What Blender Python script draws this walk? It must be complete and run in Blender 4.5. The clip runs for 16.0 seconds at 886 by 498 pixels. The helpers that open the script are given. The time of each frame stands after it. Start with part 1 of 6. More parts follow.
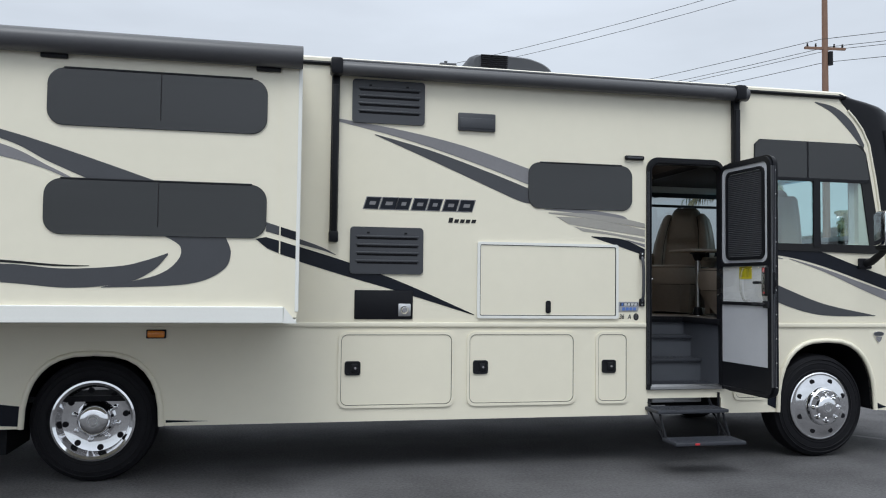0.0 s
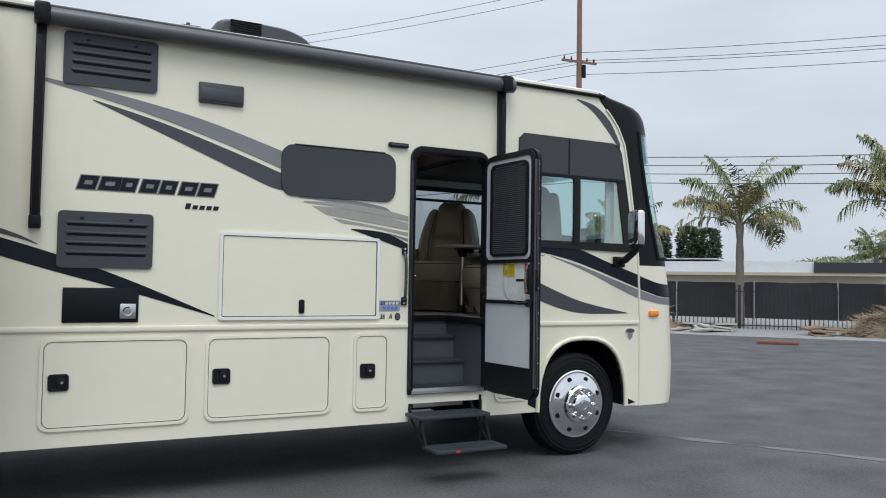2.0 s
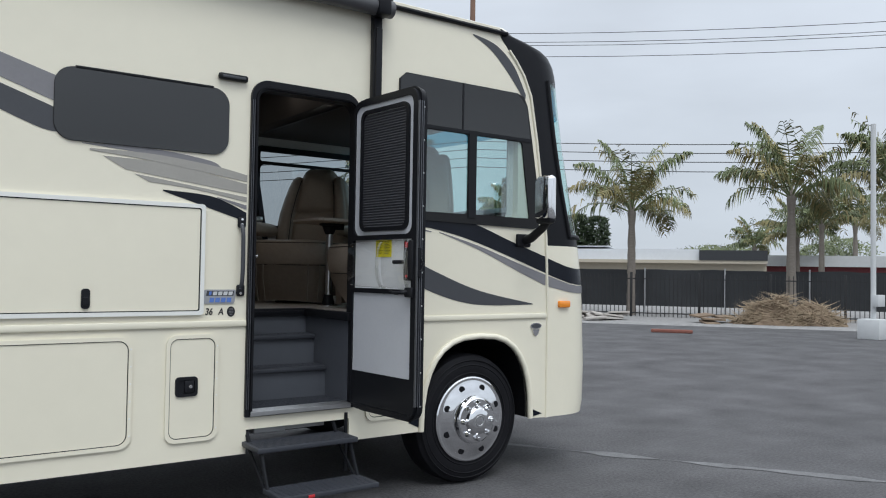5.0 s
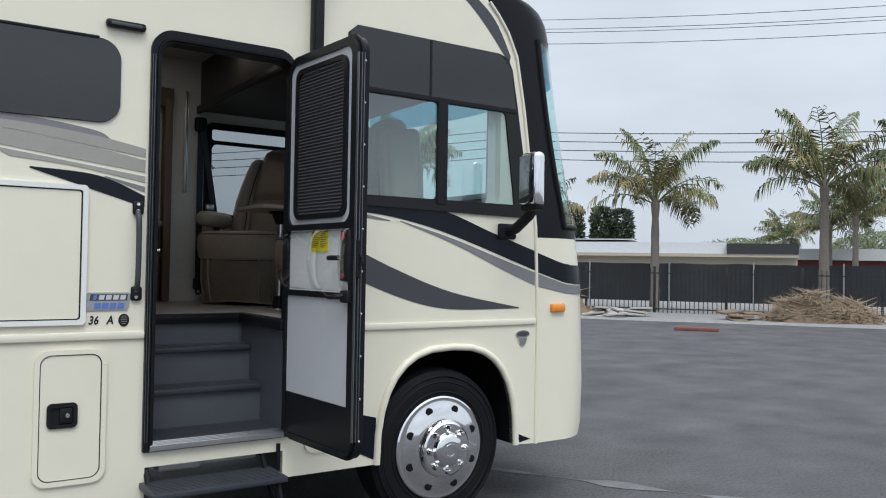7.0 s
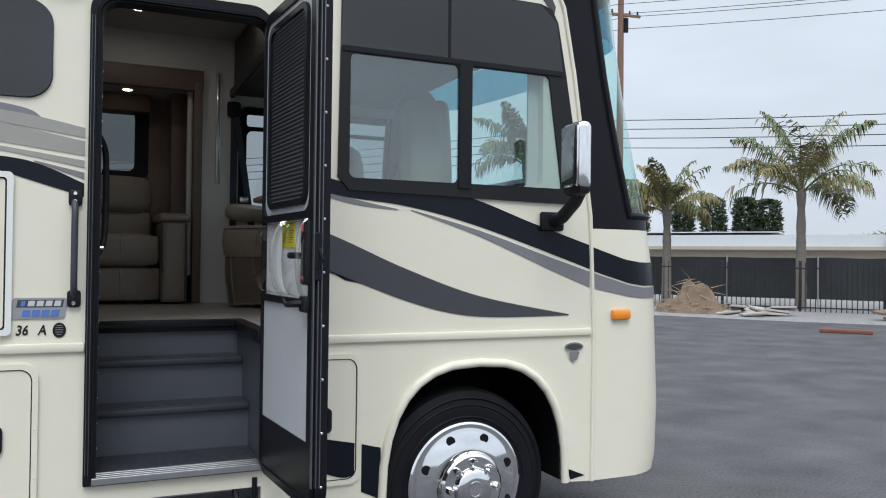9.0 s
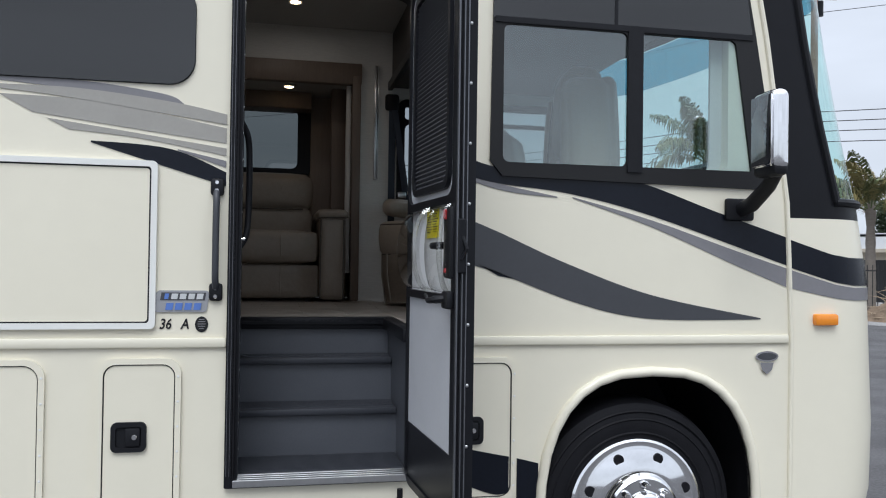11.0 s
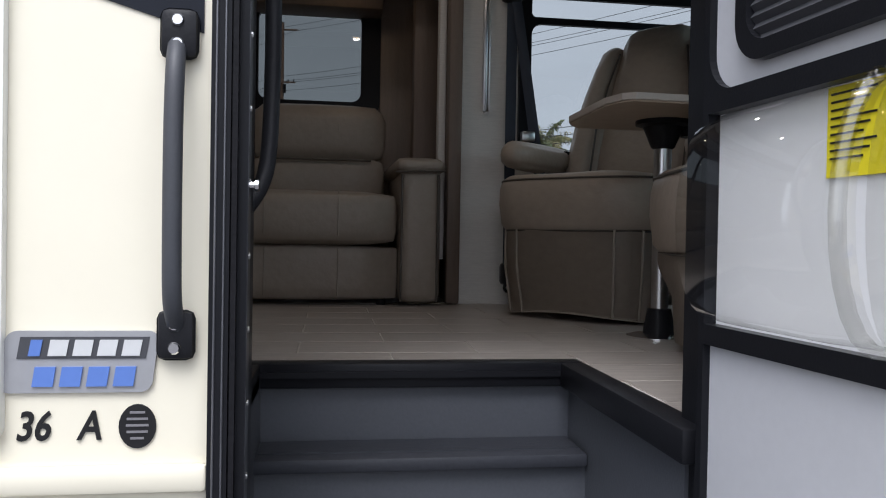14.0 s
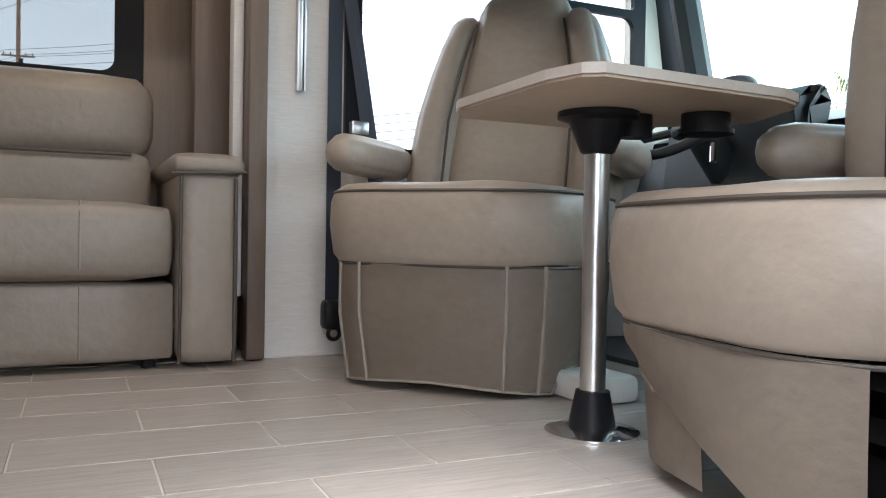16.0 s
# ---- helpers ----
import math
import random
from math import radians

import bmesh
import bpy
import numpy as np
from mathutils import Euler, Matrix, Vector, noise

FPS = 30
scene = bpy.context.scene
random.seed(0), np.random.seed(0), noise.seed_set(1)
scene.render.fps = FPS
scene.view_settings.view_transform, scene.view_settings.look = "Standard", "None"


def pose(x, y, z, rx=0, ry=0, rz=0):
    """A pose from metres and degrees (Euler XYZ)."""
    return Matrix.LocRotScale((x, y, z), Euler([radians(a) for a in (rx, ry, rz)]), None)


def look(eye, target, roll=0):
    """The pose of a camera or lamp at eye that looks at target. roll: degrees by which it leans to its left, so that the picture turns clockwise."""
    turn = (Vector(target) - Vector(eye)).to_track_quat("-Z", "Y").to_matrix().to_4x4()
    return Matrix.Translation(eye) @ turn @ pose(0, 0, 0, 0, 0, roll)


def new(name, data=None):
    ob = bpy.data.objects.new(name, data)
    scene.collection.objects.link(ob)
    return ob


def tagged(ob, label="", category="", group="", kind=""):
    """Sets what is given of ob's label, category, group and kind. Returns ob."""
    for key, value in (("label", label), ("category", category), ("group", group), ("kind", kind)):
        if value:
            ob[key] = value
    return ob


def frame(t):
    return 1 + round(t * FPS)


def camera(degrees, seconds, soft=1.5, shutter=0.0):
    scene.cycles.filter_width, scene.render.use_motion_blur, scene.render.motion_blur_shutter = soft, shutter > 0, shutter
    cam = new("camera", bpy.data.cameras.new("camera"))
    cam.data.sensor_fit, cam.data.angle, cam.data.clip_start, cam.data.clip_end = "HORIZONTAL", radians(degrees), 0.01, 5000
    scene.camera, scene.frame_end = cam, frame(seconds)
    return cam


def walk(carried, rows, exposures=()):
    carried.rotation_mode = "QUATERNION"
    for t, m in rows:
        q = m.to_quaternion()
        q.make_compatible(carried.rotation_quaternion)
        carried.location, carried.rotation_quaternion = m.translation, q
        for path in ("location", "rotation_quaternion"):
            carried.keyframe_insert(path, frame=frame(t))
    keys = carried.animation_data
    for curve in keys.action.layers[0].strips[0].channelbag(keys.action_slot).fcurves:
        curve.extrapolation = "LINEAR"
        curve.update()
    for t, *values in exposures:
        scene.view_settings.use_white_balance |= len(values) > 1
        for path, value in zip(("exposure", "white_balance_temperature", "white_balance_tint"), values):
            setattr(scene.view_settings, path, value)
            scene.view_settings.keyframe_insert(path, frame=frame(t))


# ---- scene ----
cam = camera(58.2, 16.0, soft=1.1)
PATH = [
    (0, (-0.043, 0.01, 1.564), (0.362, 1.967, 1.653), 0.7),
    (0.5, (0.144, 0.12, 1.579), (0.707, 2.037, 1.666), 0.8),
    (1, (0.216, 0.229, 1.578), (0.929, 2.096, 1.663), 0.8),
    (1.5, (0.266, 0.409, 1.575), (1.1, 2.224, 1.662), 0.8),
    (2, (0.32, 0.623, 1.581), (1.257, 2.388, 1.666), 0.9),
    (2.5, (0.483, 0.834, 1.578), (1.494, 2.558, 1.663), 0.9),
    (3, (0.622, 1.023, 1.584), (1.693, 2.71, 1.665), 0.8),
    (3.5, (0.764, 1.268, 1.566), (1.873, 2.931, 1.643), 0.9),
    (4, (0.899, 1.513, 1.577), (2.035, 3.158, 1.647), 0.9),
    (4.5, (1.117, 1.712, 1.555), (2.264, 3.349, 1.62), 0.9),
    (5, (1.303, 1.948, 1.553), (2.47, 3.571, 1.612), 0.9),
    (7.5, (2.495, 2.684, 1.601), (3.564, 4.374, 1.631), 0.9),
    (8, (2.782, 2.801, 1.613), (3.783, 4.532, 1.634), 0.8),
    (10.5, (3.387, 3.229, 1.573), (3.876, 5.168, 1.609), 0.8),
    (11, (3.38, 3.341, 1.56), (3.781, 5.3, 1.59), 0.8),
    (11.5, (3.321, 3.624, 1.553), (3.662, 5.594, 1.58), 0.8),
    (12, (3.302, 3.923, 1.542), (3.6, 5.9, 1.556), 1.0),
    (12.5, (3.331, 4.314, 1.568), (3.6, 6.295, 1.567), 1.0),
    (13, (3.298, 4.72, 1.554), (3.55, 6.704, 1.542), 0.9),
    (13.5, (3.298, 5.085, 1.554), (3.548, 7.069, 1.53), 0.9),
    (14, (3.339, 5.457, 1.567), (3.627, 7.436, 1.537), 1.0),
    (14.5, (3.346, 5.847, 1.553), (3.711, 7.814, 1.524), 1.0),
    (15, (3.324, 6.098, 1.606), (3.815, 8.036, 1.57), 0.8),
    (15.5, (3.322, 6.254, 1.639), (3.98, 8.142, 1.586), 0.6),
    (16, (3.375, 6.431, 1.681), (4.213, 8.247, 1.642), 1.0),
]
EXPOSURES = [(0.0, 0.12, 6350, 8), (5.0, 0.12, 6350, 8), (8.0, 0.24, 6300, 8), (10.5, 0.28, 6250, 9), (11.5, 0.31, 6250, 12), (12.5, 0.36, 6300, 14), (13.5, 0.52, 6300, 15),
             (14.0, 0.92, 6400, 14), (14.5, 2.05, 6600, 13), (15.0, 2.72, 6650, 14), (15.5, 3.03, 6650, 14), (16.0, 3.08, 6500, 13)]
walk(cam, [(t, look(eye, target, roll)) for t, eye, target, roll in PATH], EXPOSURES)

# ---- world and sun: a bright overcast sky ----
world = bpy.data.worlds.new("overcast")
scene.world = world
world.use_nodes = True
wn, wl = world.node_tree.nodes, world.node_tree.links
wn.clear()
w_out = wn.new("ShaderNodeOutputWorld")
w_bg = wn.new("ShaderNodeBackground")
w_sky = wn.new("ShaderNodeTexSky")
w_sky.sky_type = "NISHITA"
w_sky.sun_disc = False
w_sky.sun_elevation, w_sky.sun_rotation = radians(58), radians(196)
w_grey = wn.new("ShaderNodeHueSaturation")
w_grey.inputs["Saturation"].default_value = 0.35
w_gain = wn.new("ShaderNodeVectorMath")
w_gain.operation = "SCALE"
w_gain.inputs["Scale"].default_value = 0.10
w_co = wn.new("ShaderNodeTexCoord")
w_sep = wn.new("ShaderNodeSeparateXYZ")
w_ramp = wn.new("ShaderNodeValToRGB")
w_ramp.color_ramp.elements[0].position = 0.0
w_ramp.color_ramp.elements[0].color = (0.58, 0.63, 0.70, 1)
w_ramp.color_ramp.elements[1].position = 1.0
w_ramp.color_ramp.elements[1].color = (1.7, 1.78, 1.9, 1)
mid = w_ramp.color_ramp.elements.new(0.4)
mid.color = (0.74, 0.79, 0.88, 1)
w_map = wn.new("ShaderNodeMapping")
w_map.inputs["Scale"].default_value = (1.2, 1.2, 4.5)
w_noise = wn.new("ShaderNodeTexNoise")
w_noise.inputs["Scale"].default_value = 1.6
w_noise.inputs["Detail"].default_value = 5
w_cl = wn.new("ShaderNodeMapRange")
w_cl.inputs["From Min"].default_value, w_cl.inputs["From Max"].default_value = 0.3, 0.7
w_cl.inputs["To Min"].default_value, w_cl.inputs["To Max"].default_value = 0.86, 1.1
w_mul = wn.new("ShaderNodeVectorMath")
w_mul.operation = "SCALE"
w_mix = wn.new("ShaderNodeMix")
w_mix.data_type = "RGBA"
w_mix.inputs["Factor"].default_value = 0.9
wl.new(w_co.outputs["Generated"], w_sep.inputs[0])
wl.new(w_sep.outputs["Z"], w_ramp.inputs["Fac"])
wl.new(w_co.outputs["Generated"], w_map.inputs["Vector"])
wl.new(w_map.outputs[0], w_noise.inputs["Vector"])
wl.new(w_noise.outputs["Fac"], w_cl.inputs["Value"])
wl.new(w_ramp.outputs["Color"], w_mul.inputs[0])
wl.new(w_cl.outputs["Result"], w_mul.inputs["Scale"])
wl.new(w_sky.outputs[0], w_grey.inputs["Color"])
wl.new(w_grey.outputs[0], w_gain.inputs[0])
wl.new(w_gain.outputs[0], w_mix.inputs["A"])
wl.new(w_mul.outputs[0], w_mix.inputs["B"])
wl.new(w_mix.outputs["Result"], w_bg.inputs["Color"])
w_bg.inputs["Strength"].default_value = 1.0
wl.new(w_bg.outputs[0], w_out.inputs["Surface"])
sun_data = bpy.data.lights.new("sun", "SUN")
sun_data.energy, sun_data.angle, sun_data.color = 1.4, radians(30), (0.97, 0.985, 1.0)
sun_ob = new("sun", sun_data)
sun_ob.matrix_basis = look((-4, -10, 27), (2, 6.6, 0))

PUCK_FILL_W = 0.45   # watts of each ceiling lamp added to brighten the interior


# ---- materials ----
def mat(name, color, rough=0.5, metal=0.0, vary=0.08, scale=6.0, bump=0.0, bump_scale=60.0, coat=0.0, stretch=(1, 1, 1), per_object=0.0, spec=0.5):
    m = bpy.data.materials.new(name)
    m.use_nodes = True
    n, l = m.node_tree.nodes, m.node_tree.links
    b = n["Principled BSDF"]
    b.inputs["Roughness"].default_value, b.inputs["Metallic"].default_value = rough, metal
    b.inputs["Coat Weight"].default_value = coat
    b.inputs["Coat Roughness"].default_value = 0.08
    b.inputs["Specular IOR Level"].default_value = spec
    co = n.new("ShaderNodeTexCoord")
    mp = n.new("ShaderNodeMapping")
    mp.inputs["Scale"].default_value = stretch
    l.new(co.outputs["Object"], mp.inputs["Vector"])
    big = n.new("ShaderNodeTexNoise")
    big.inputs["Scale"].default_value, big.inputs["Detail"].default_value = scale, 6
    l.new(mp.outputs[0], big.inputs["Vector"])
    fine = n.new("ShaderNodeTexNoise")
    fine.inputs["Scale"].default_value, fine.inputs["Detail"].default_value = bump_scale, 4
    l.new(mp.outputs[0], fine.inputs["Vector"])
    add = n.new("ShaderNodeMath")
    add.operation = "ADD"
    l.new(big.outputs["Fac"], add.inputs[0])
    l.new(fine.outputs["Fac"], add.inputs[1])
    rng = n.new("ShaderNodeMapRange")
    rng.inputs["From Min"].default_value, rng.inputs["From Max"].default_value = 0.6, 1.4
    rng.inputs["To Min"].default_value, rng.inputs["To Max"].default_value = 1 - vary, 1 + vary
    l.new(add.outputs[0], rng.inputs["Value"])
    sc = n.new("ShaderNodeVectorMath")
    sc.operation = "SCALE"
    sc.inputs[0].default_value = color
    last = rng.outputs["Result"]
    if per_object:
        info = n.new("ShaderNodeObjectInfo")
        r2 = n.new("ShaderNodeMapRange")
        r2.inputs["To Min"].default_value, r2.inputs["To Max"].default_value = 1 - per_object, 1 + per_object
        l.new(info.outputs["Random"], r2.inputs["Value"])
        mu = n.new("ShaderNodeMath")
        mu.operation = "MULTIPLY"
        l.new(last, mu.inputs[0])
        l.new(r2.outputs["Result"], mu.inputs[1])
        last = mu.outputs[0]
    l.new(last, sc.inputs["Scale"])
    l.new(sc.outputs[0], b.inputs["Base Color"])
    if bump:
        bp = n.new("ShaderNodeBump")
        bp.inputs["Strength"].default_value, bp.inputs["Distance"].default_value = bump, 0.01
        l.new(fine.outputs["Fac"], bp.inputs["Height"])
        l.new(bp.outputs[0], b.inputs["Normal"])
    return m


def glass(name, tint, gloss=0.9, rough=0.0, base=0.045):
    """A pane: tinted see-through with a mirror's gloss by Fresnel."""
    m = bpy.data.materials.new(name)
    m.use_nodes = True
    n, l = m.node_tree.nodes, m.node_tree.links
    n.clear()
    out = n.new("ShaderNodeOutputMaterial")
    tr = n.new("ShaderNodeBsdfTransparent")
    tr.inputs["Color"].default_value = (*tint, 1)
    gl = n.new("ShaderNodeBsdfGlossy")
    gl.inputs["Roughness"].default_value = rough
    gl.inputs["Color"].default_value = (gloss, gloss, gloss, 1)
    lw = n.new("ShaderNodeLayerWeight")
    pw = n.new("ShaderNodeMath")
    pw.operation = "POWER"
    pw.inputs[1].default_value = 5.0
    l.new(lw.outputs["Facing"], pw.inputs[0])
    fr = n.new("ShaderNodeMath")
    fr.operation = "MULTIPLY_ADD"
    fr.inputs[1].default_value, fr.inputs[2].default_value = 0.94, base
    l.new(pw.outputs[0], fr.inputs[0])
    mx = n.new("ShaderNodeMixShader")
    l.new(fr.outputs[0], mx.inputs["Fac"])
    l.new(tr.outputs[0], mx.inputs[1])
    l.new(gl.outputs[0], mx.inputs[2])
    l.new(mx.outputs[0], out.inputs["Surface"])
    return m


CREAM = mat("cream_gelcoat", (0.79, 0.744, 0.605), 0.32, vary=0.02, scale=1.2, bump=0.02, bump_scale=9, coat=0.25)
WHITE = mat("white_aluminium", (0.78, 0.78, 0.74), 0.35, vary=0.02, scale=2)
BLACK = mat("black_vinyl_stripe", (0.008, 0.010, 0.016), 0.25, vary=0.15, spec=0.22)
CHARCOAL = mat("charcoal_vinyl_stripe", (0.055, 0.057, 0.064), 0.35, vary=0.06)
GREY = mat("grey_vinyl_stripe", (0.20, 0.195, 0.205), 0.35, vary=0.05)
TAUPE = mat("taupe_vinyl_stripe", (0.33, 0.315, 0.285), 0.35, vary=0.05)
PALE = mat("pale_pinstripe", (0.75, 0.76, 0.76), 0.35, vary=0.02)
PLASTIC = mat("black_plastic", (0.014, 0.0145, 0.017), 0.42, vary=0.15, scale=20, bump=0.08, bump_scale=220, spec=0.16)
VENT = mat("dark_grey_vent_plastic", (0.045, 0.048, 0.056), 0.5, vary=0.08, bump=0.05, bump_scale=200)
BLKMETAL = mat("black_powder_coat", (0.011, 0.0115, 0.014), 0.33, vary=0.12, scale=14, bump=0.04, bump_scale=300, spec=0.15)
EDGE_HIGHLIGHT = mat("dark_aluminium_highlight", (0.16, 0.165, 0.18), 0.35, 0.7, vary=0.2, scale=12, stretch=(1, 1, 0.2))
AWNING = mat("awning_fabric_and_tube", (0.075, 0.075, 0.08), 0.4, vary=0.08, scale=8)
RUBBER = mat("tyre_rubber", (0.010, 0.010, 0.012), 0.62, vary=0.25, scale=9, bump=0.15, bump_scale=120, spec=0.12)
CHROME = mat("polished_stainless", (0.86, 0.86, 0.87), 0.07, 1.0, vary=0.03, scale=5)
STEEL = mat("brushed_aluminium", (0.66, 0.66, 0.66), 0.28, 1.0, vary=0.06, scale=20, stretch=(1, 1, 0.1))
DARK = mat("chassis_black", (0.010, 0.010, 0.012), 0.7, vary=0.3, spec=0.12)
AMBER = mat("amber_lens", (0.85, 0.27, 0.02), 0.18, vary=0.05, coat=0.4)
LEATHER = mat("taupe_leather", (0.36, 0.300, 0.244), 0.40, vary=0.09, scale=5, bump=0.22, bump_scale=38)
LEATHER_S = mat("brown_grey_leather", (0.29, 0.246, 0.206), 0.42, vary=0.09, scale=5, bump=0.22, bump_scale=38)
PIPING = mat("piping_thread", (0.30, 0.26, 0.215), 0.55, vary=0.05)
PIPING_D = mat("dark_piping", (0.07, 0.058, 0.048), 0.5, vary=0.05)
WALLPAPER = mat("grasscloth_wallboard", (0.66, 0.65, 0.625), 0.6, vary=0.10, scale=14, bump=0.12, bump_scale=60, stretch=(1.5, 1.5, 14))
BROWN = mat("brown_wood_panel", (0.155, 0.115, 0.09), 0.5, vary=0.14, scale=9, bump=0.04, stretch=(8, 8, 0.6))
COCOA = mat("dark_cocoa_panel", (0.042, 0.036, 0.034), 0.5, vary=0.14, scale=9, bump=0.04, stretch=(8, 8, 0.6))
BROWN_L = mat("tan_wood_panel", (0.25, 0.20, 0.165), 0.5, vary=0.12, scale=8, bump=0.03, stretch=(8, 8, 0.8))
CEIL = mat("ceiling_vinyl", (0.42, 0.415, 0.40), 0.7, vary=0.03)
PLANK = mat("grey_wood_look_tile", (0.40, 0.36, 0.325), 0.36, vary=0.24, scale=6, bump=0.05, bump_scale=26, stretch=(1, 14, 14), per_object=0.06)
GROUT = mat("light_grout", (0.62, 0.59, 0.54), 0.7, vary=0.05)
STEPMAT = mat("black_ribbed_rubber", (0.038, 0.041, 0.050), 0.5, vary=0.12, scale=8, bump=0.1, bump_scale=90, spec=0.35)
RISER = mat("dark_grey_riser", (0.078, 0.084, 0.098), 0.42, vary=0.1, scale=6, bump=0.06, bump_scale=150)
DOORGREY = mat("grey_door_skin", (0.53, 0.54, 0.57), 0.45, vary=0.03)
SHADE = mat("pleated_black_shade", (0.042, 0.043, 0.051), 0.7, vary=0.1)
DOORWHITE = mat("white_door_panel", (0.82, 0.83, 0.85), 0.4, vary=0.02)
YELLOW = mat("yellow_label", (0.82, 0.70, 0.02), 0.5, vary=0.03)
RED = mat("red_plastic", (0.5, 0.03, 0.035), 0.35, vary=0.05)
INK = mat("black_ink", (0.012, 0.012, 0.013), 0.5, vary=0.05, spec=0.3)
BLUE = mat("blue_badge", (0.10, 0.19, 0.50), 0.3, vary=0.05)
BADGE = mat("silver_badge", (0.36, 0.365, 0.38), 0.3, 0.3, vary=0.06)
TABLE = mat("pale_laminate", (0.52, 0.46, 0.40), 0.4, vary=0.06, scale=10, stretch=(1, 6, 1))
TABLE_U = mat("table_underside_board", (0.42, 0.33, 0.25), 0.6, vary=0.08, scale=18)
BELT = mat("navy_seat_belt", (0.02, 0.03, 0.05), 0.55, vary=0.1, bump=0.1, bump_scale=300)
DASH = mat("dash_plastic", (0.03, 0.036, 0.04), 0.5, vary=0.1, bump=0.1, bump_scale=200)
PILLAR = mat("grey_pillar_trim", (0.085, 0.105, 0.11), 0.6, vary=0.05)
ASPHALT = mat("asphalt", (0.088, 0.086, 0.089), 0.85, vary=0.5, scale=1.3, bump=1.0, bump_scale=42, spec=0.25)
an, al = ASPHALT.node_tree.nodes, ASPHALT.node_tree.links
a_sc = [k for k in an if k.bl_idname == "ShaderNodeVectorMath"][0]
a_co = [k for k in an if k.bl_idname == "ShaderNodeTexCoord"][0]
a_map = an.new("ShaderNodeMapping")
a_map.inputs["Rotation"].default_value = (0, 0, radians(52))
a_map.inputs["Scale"].default_value = (0.12, 1.1, 1)
al.new(a_co.outputs["Object"], a_map.inputs["Vector"])
a_band = an.new("ShaderNodeTexNoise")
a_band.inputs["Scale"].default_value, a_band.inputs["Detail"].default_value, a_band.inputs["Roughness"].default_value = 1.6, 12, 0.75
al.new(a_map.outputs[0], a_band.inputs["Vector"])
a_ramp = an.new("ShaderNodeMapRange")
a_ramp.inputs["From Min"].default_value, a_ramp.inputs["From Max"].default_value = 0.38, 0.66
a_ramp.inputs["To Min"].default_value, a_ramp.inputs["To Max"].default_value = 0.94, 1.09
al.new(a_band.outputs["Fac"], a_ramp.inputs["Value"])
a_mul = an.new("ShaderNodeMath")
a_mul.operation = "MULTIPLY"
al.new(a_sc.inputs["Scale"].links[0].from_socket, a_mul.inputs[0])
al.new(a_ramp.outputs["Result"], a_mul.inputs[1])
al.new(a_mul.outputs[0], a_sc.inputs["Scale"])
PAINT = mat("worn_line_paint", (0.14, 0.14, 0.142), 0.8, vary=0.5, scale=5, bump=0.2, bump_scale=90)
GRAVEL = mat("pale_gravel", (0.24, 0.235, 0.23), 0.9, vary=0.3, scale=6, bump=0.5, bump_scale=30)
CONCRETE = mat("concrete", (0.40, 0.37, 0.34), 0.85, vary=0.15, scale=3, bump=0.2)
SOIL = mat("dry_soil_and_straw", (0.20, 0.145, 0.10), 0.95, vary=0.35, scale=4, bump=0.6, bump_scale=25)
STRAW = mat("dry_straw", (0.25, 0.19, 0.125), 0.9, vary=0.25, scale=6)
BARK = mat("palm_bark", (0.20, 0.175, 0.15), 0.9, vary=0.25, scale=7, bump=0.5, bump_scale=25, stretch=(1, 1, 5))
FROND = mat("palm_frond", (0.12, 0.145, 0.06), 0.55, vary=0.3, scale=2)
FROND_D = mat("yellowing_palm_frond", (0.24, 0.205, 0.085), 0.6, vary=0.3, scale=2)
CYPRESS = mat("cypress_leaf", (0.028, 0.045, 0.018), 0.8, vary=0.4, scale=3)
WOODPOLE = mat("weathered_pole_wood", (0.22, 0.13, 0.09), 0.85, vary=0.2, scale=6, stretch=(4, 4, 0.3))
WIRE = mat("black_cable", (0.03, 0.03, 0.033), 0.6)
FENCE = mat("black_iron", (0.018, 0.018, 0.019), 0.5, vary=0.1)
SCREEN = mat("dark_mesh_screen", (0.035, 0.037, 0.040), 0.85, vary=0.3, scale=1.2)
STUCCO = mat("tan_stucco", (0.46, 0.41, 0.33), 0.85, vary=0.06, scale=3)
WHITEROOF = mat("white_painted_fascia", (0.66, 0.68, 0.70), 0.6, vary=0.05)
DKROOF = mat("dark_fascia", (0.03, 0.032, 0.036), 0.6, vary=0.1)
REDWALL = mat("faded_red_wall", (0.22, 0.055, 0.06), 0.8, vary=0.1)
GALV = mat("galvanised_steel", (0.48, 0.48, 0.49), 0.45, 0.6, vary=0.08)
BOXGREY = mat("pale_grey_enamel", (0.55, 0.56, 0.56), 0.5, vary=0.05)
BRICKRED = mat("red_brick", (0.20, 0.075, 0.055), 0.85, vary=0.2, scale=10)
G_DARK = glass("dark_tinted_glass", (0.12, 0.125, 0.135), base=0.085)
G_CAB = glass("cab_glass", (0.76, 0.85, 0.85), base=0.13)
G_WIND = glass("green_windscreen_glass", (0.80, 0.955, 0.935))
G_SOFA = glass("grey_tinted_glass", (0.33, 0.35, 0.35))
G_DRIVER = glass("lightly_tinted_glass", (0.62, 0.645, 0.65))
G_BAND = glass("blue_shade_band", (0.16, 0.42, 0.55))
CLEAR = glass("clear_plastic", (0.93, 0.93, 0.915), 0.9, 0.05, base=0.10)
LAMP = bpy.data.materials.new("warm_led")
LAMP.use_nodes = True
LAMP.node_tree.nodes["Principled BSDF"].inputs["Emission Color"].default_value = (1.0, 0.72, 0.42, 1)
LAMP.node_tree.nodes["Principled BSDF"].inputs["Emission Strength"].default_value = 6.0


# ---- mesh helpers ----
import mathutils.geometry as bpy_geometry


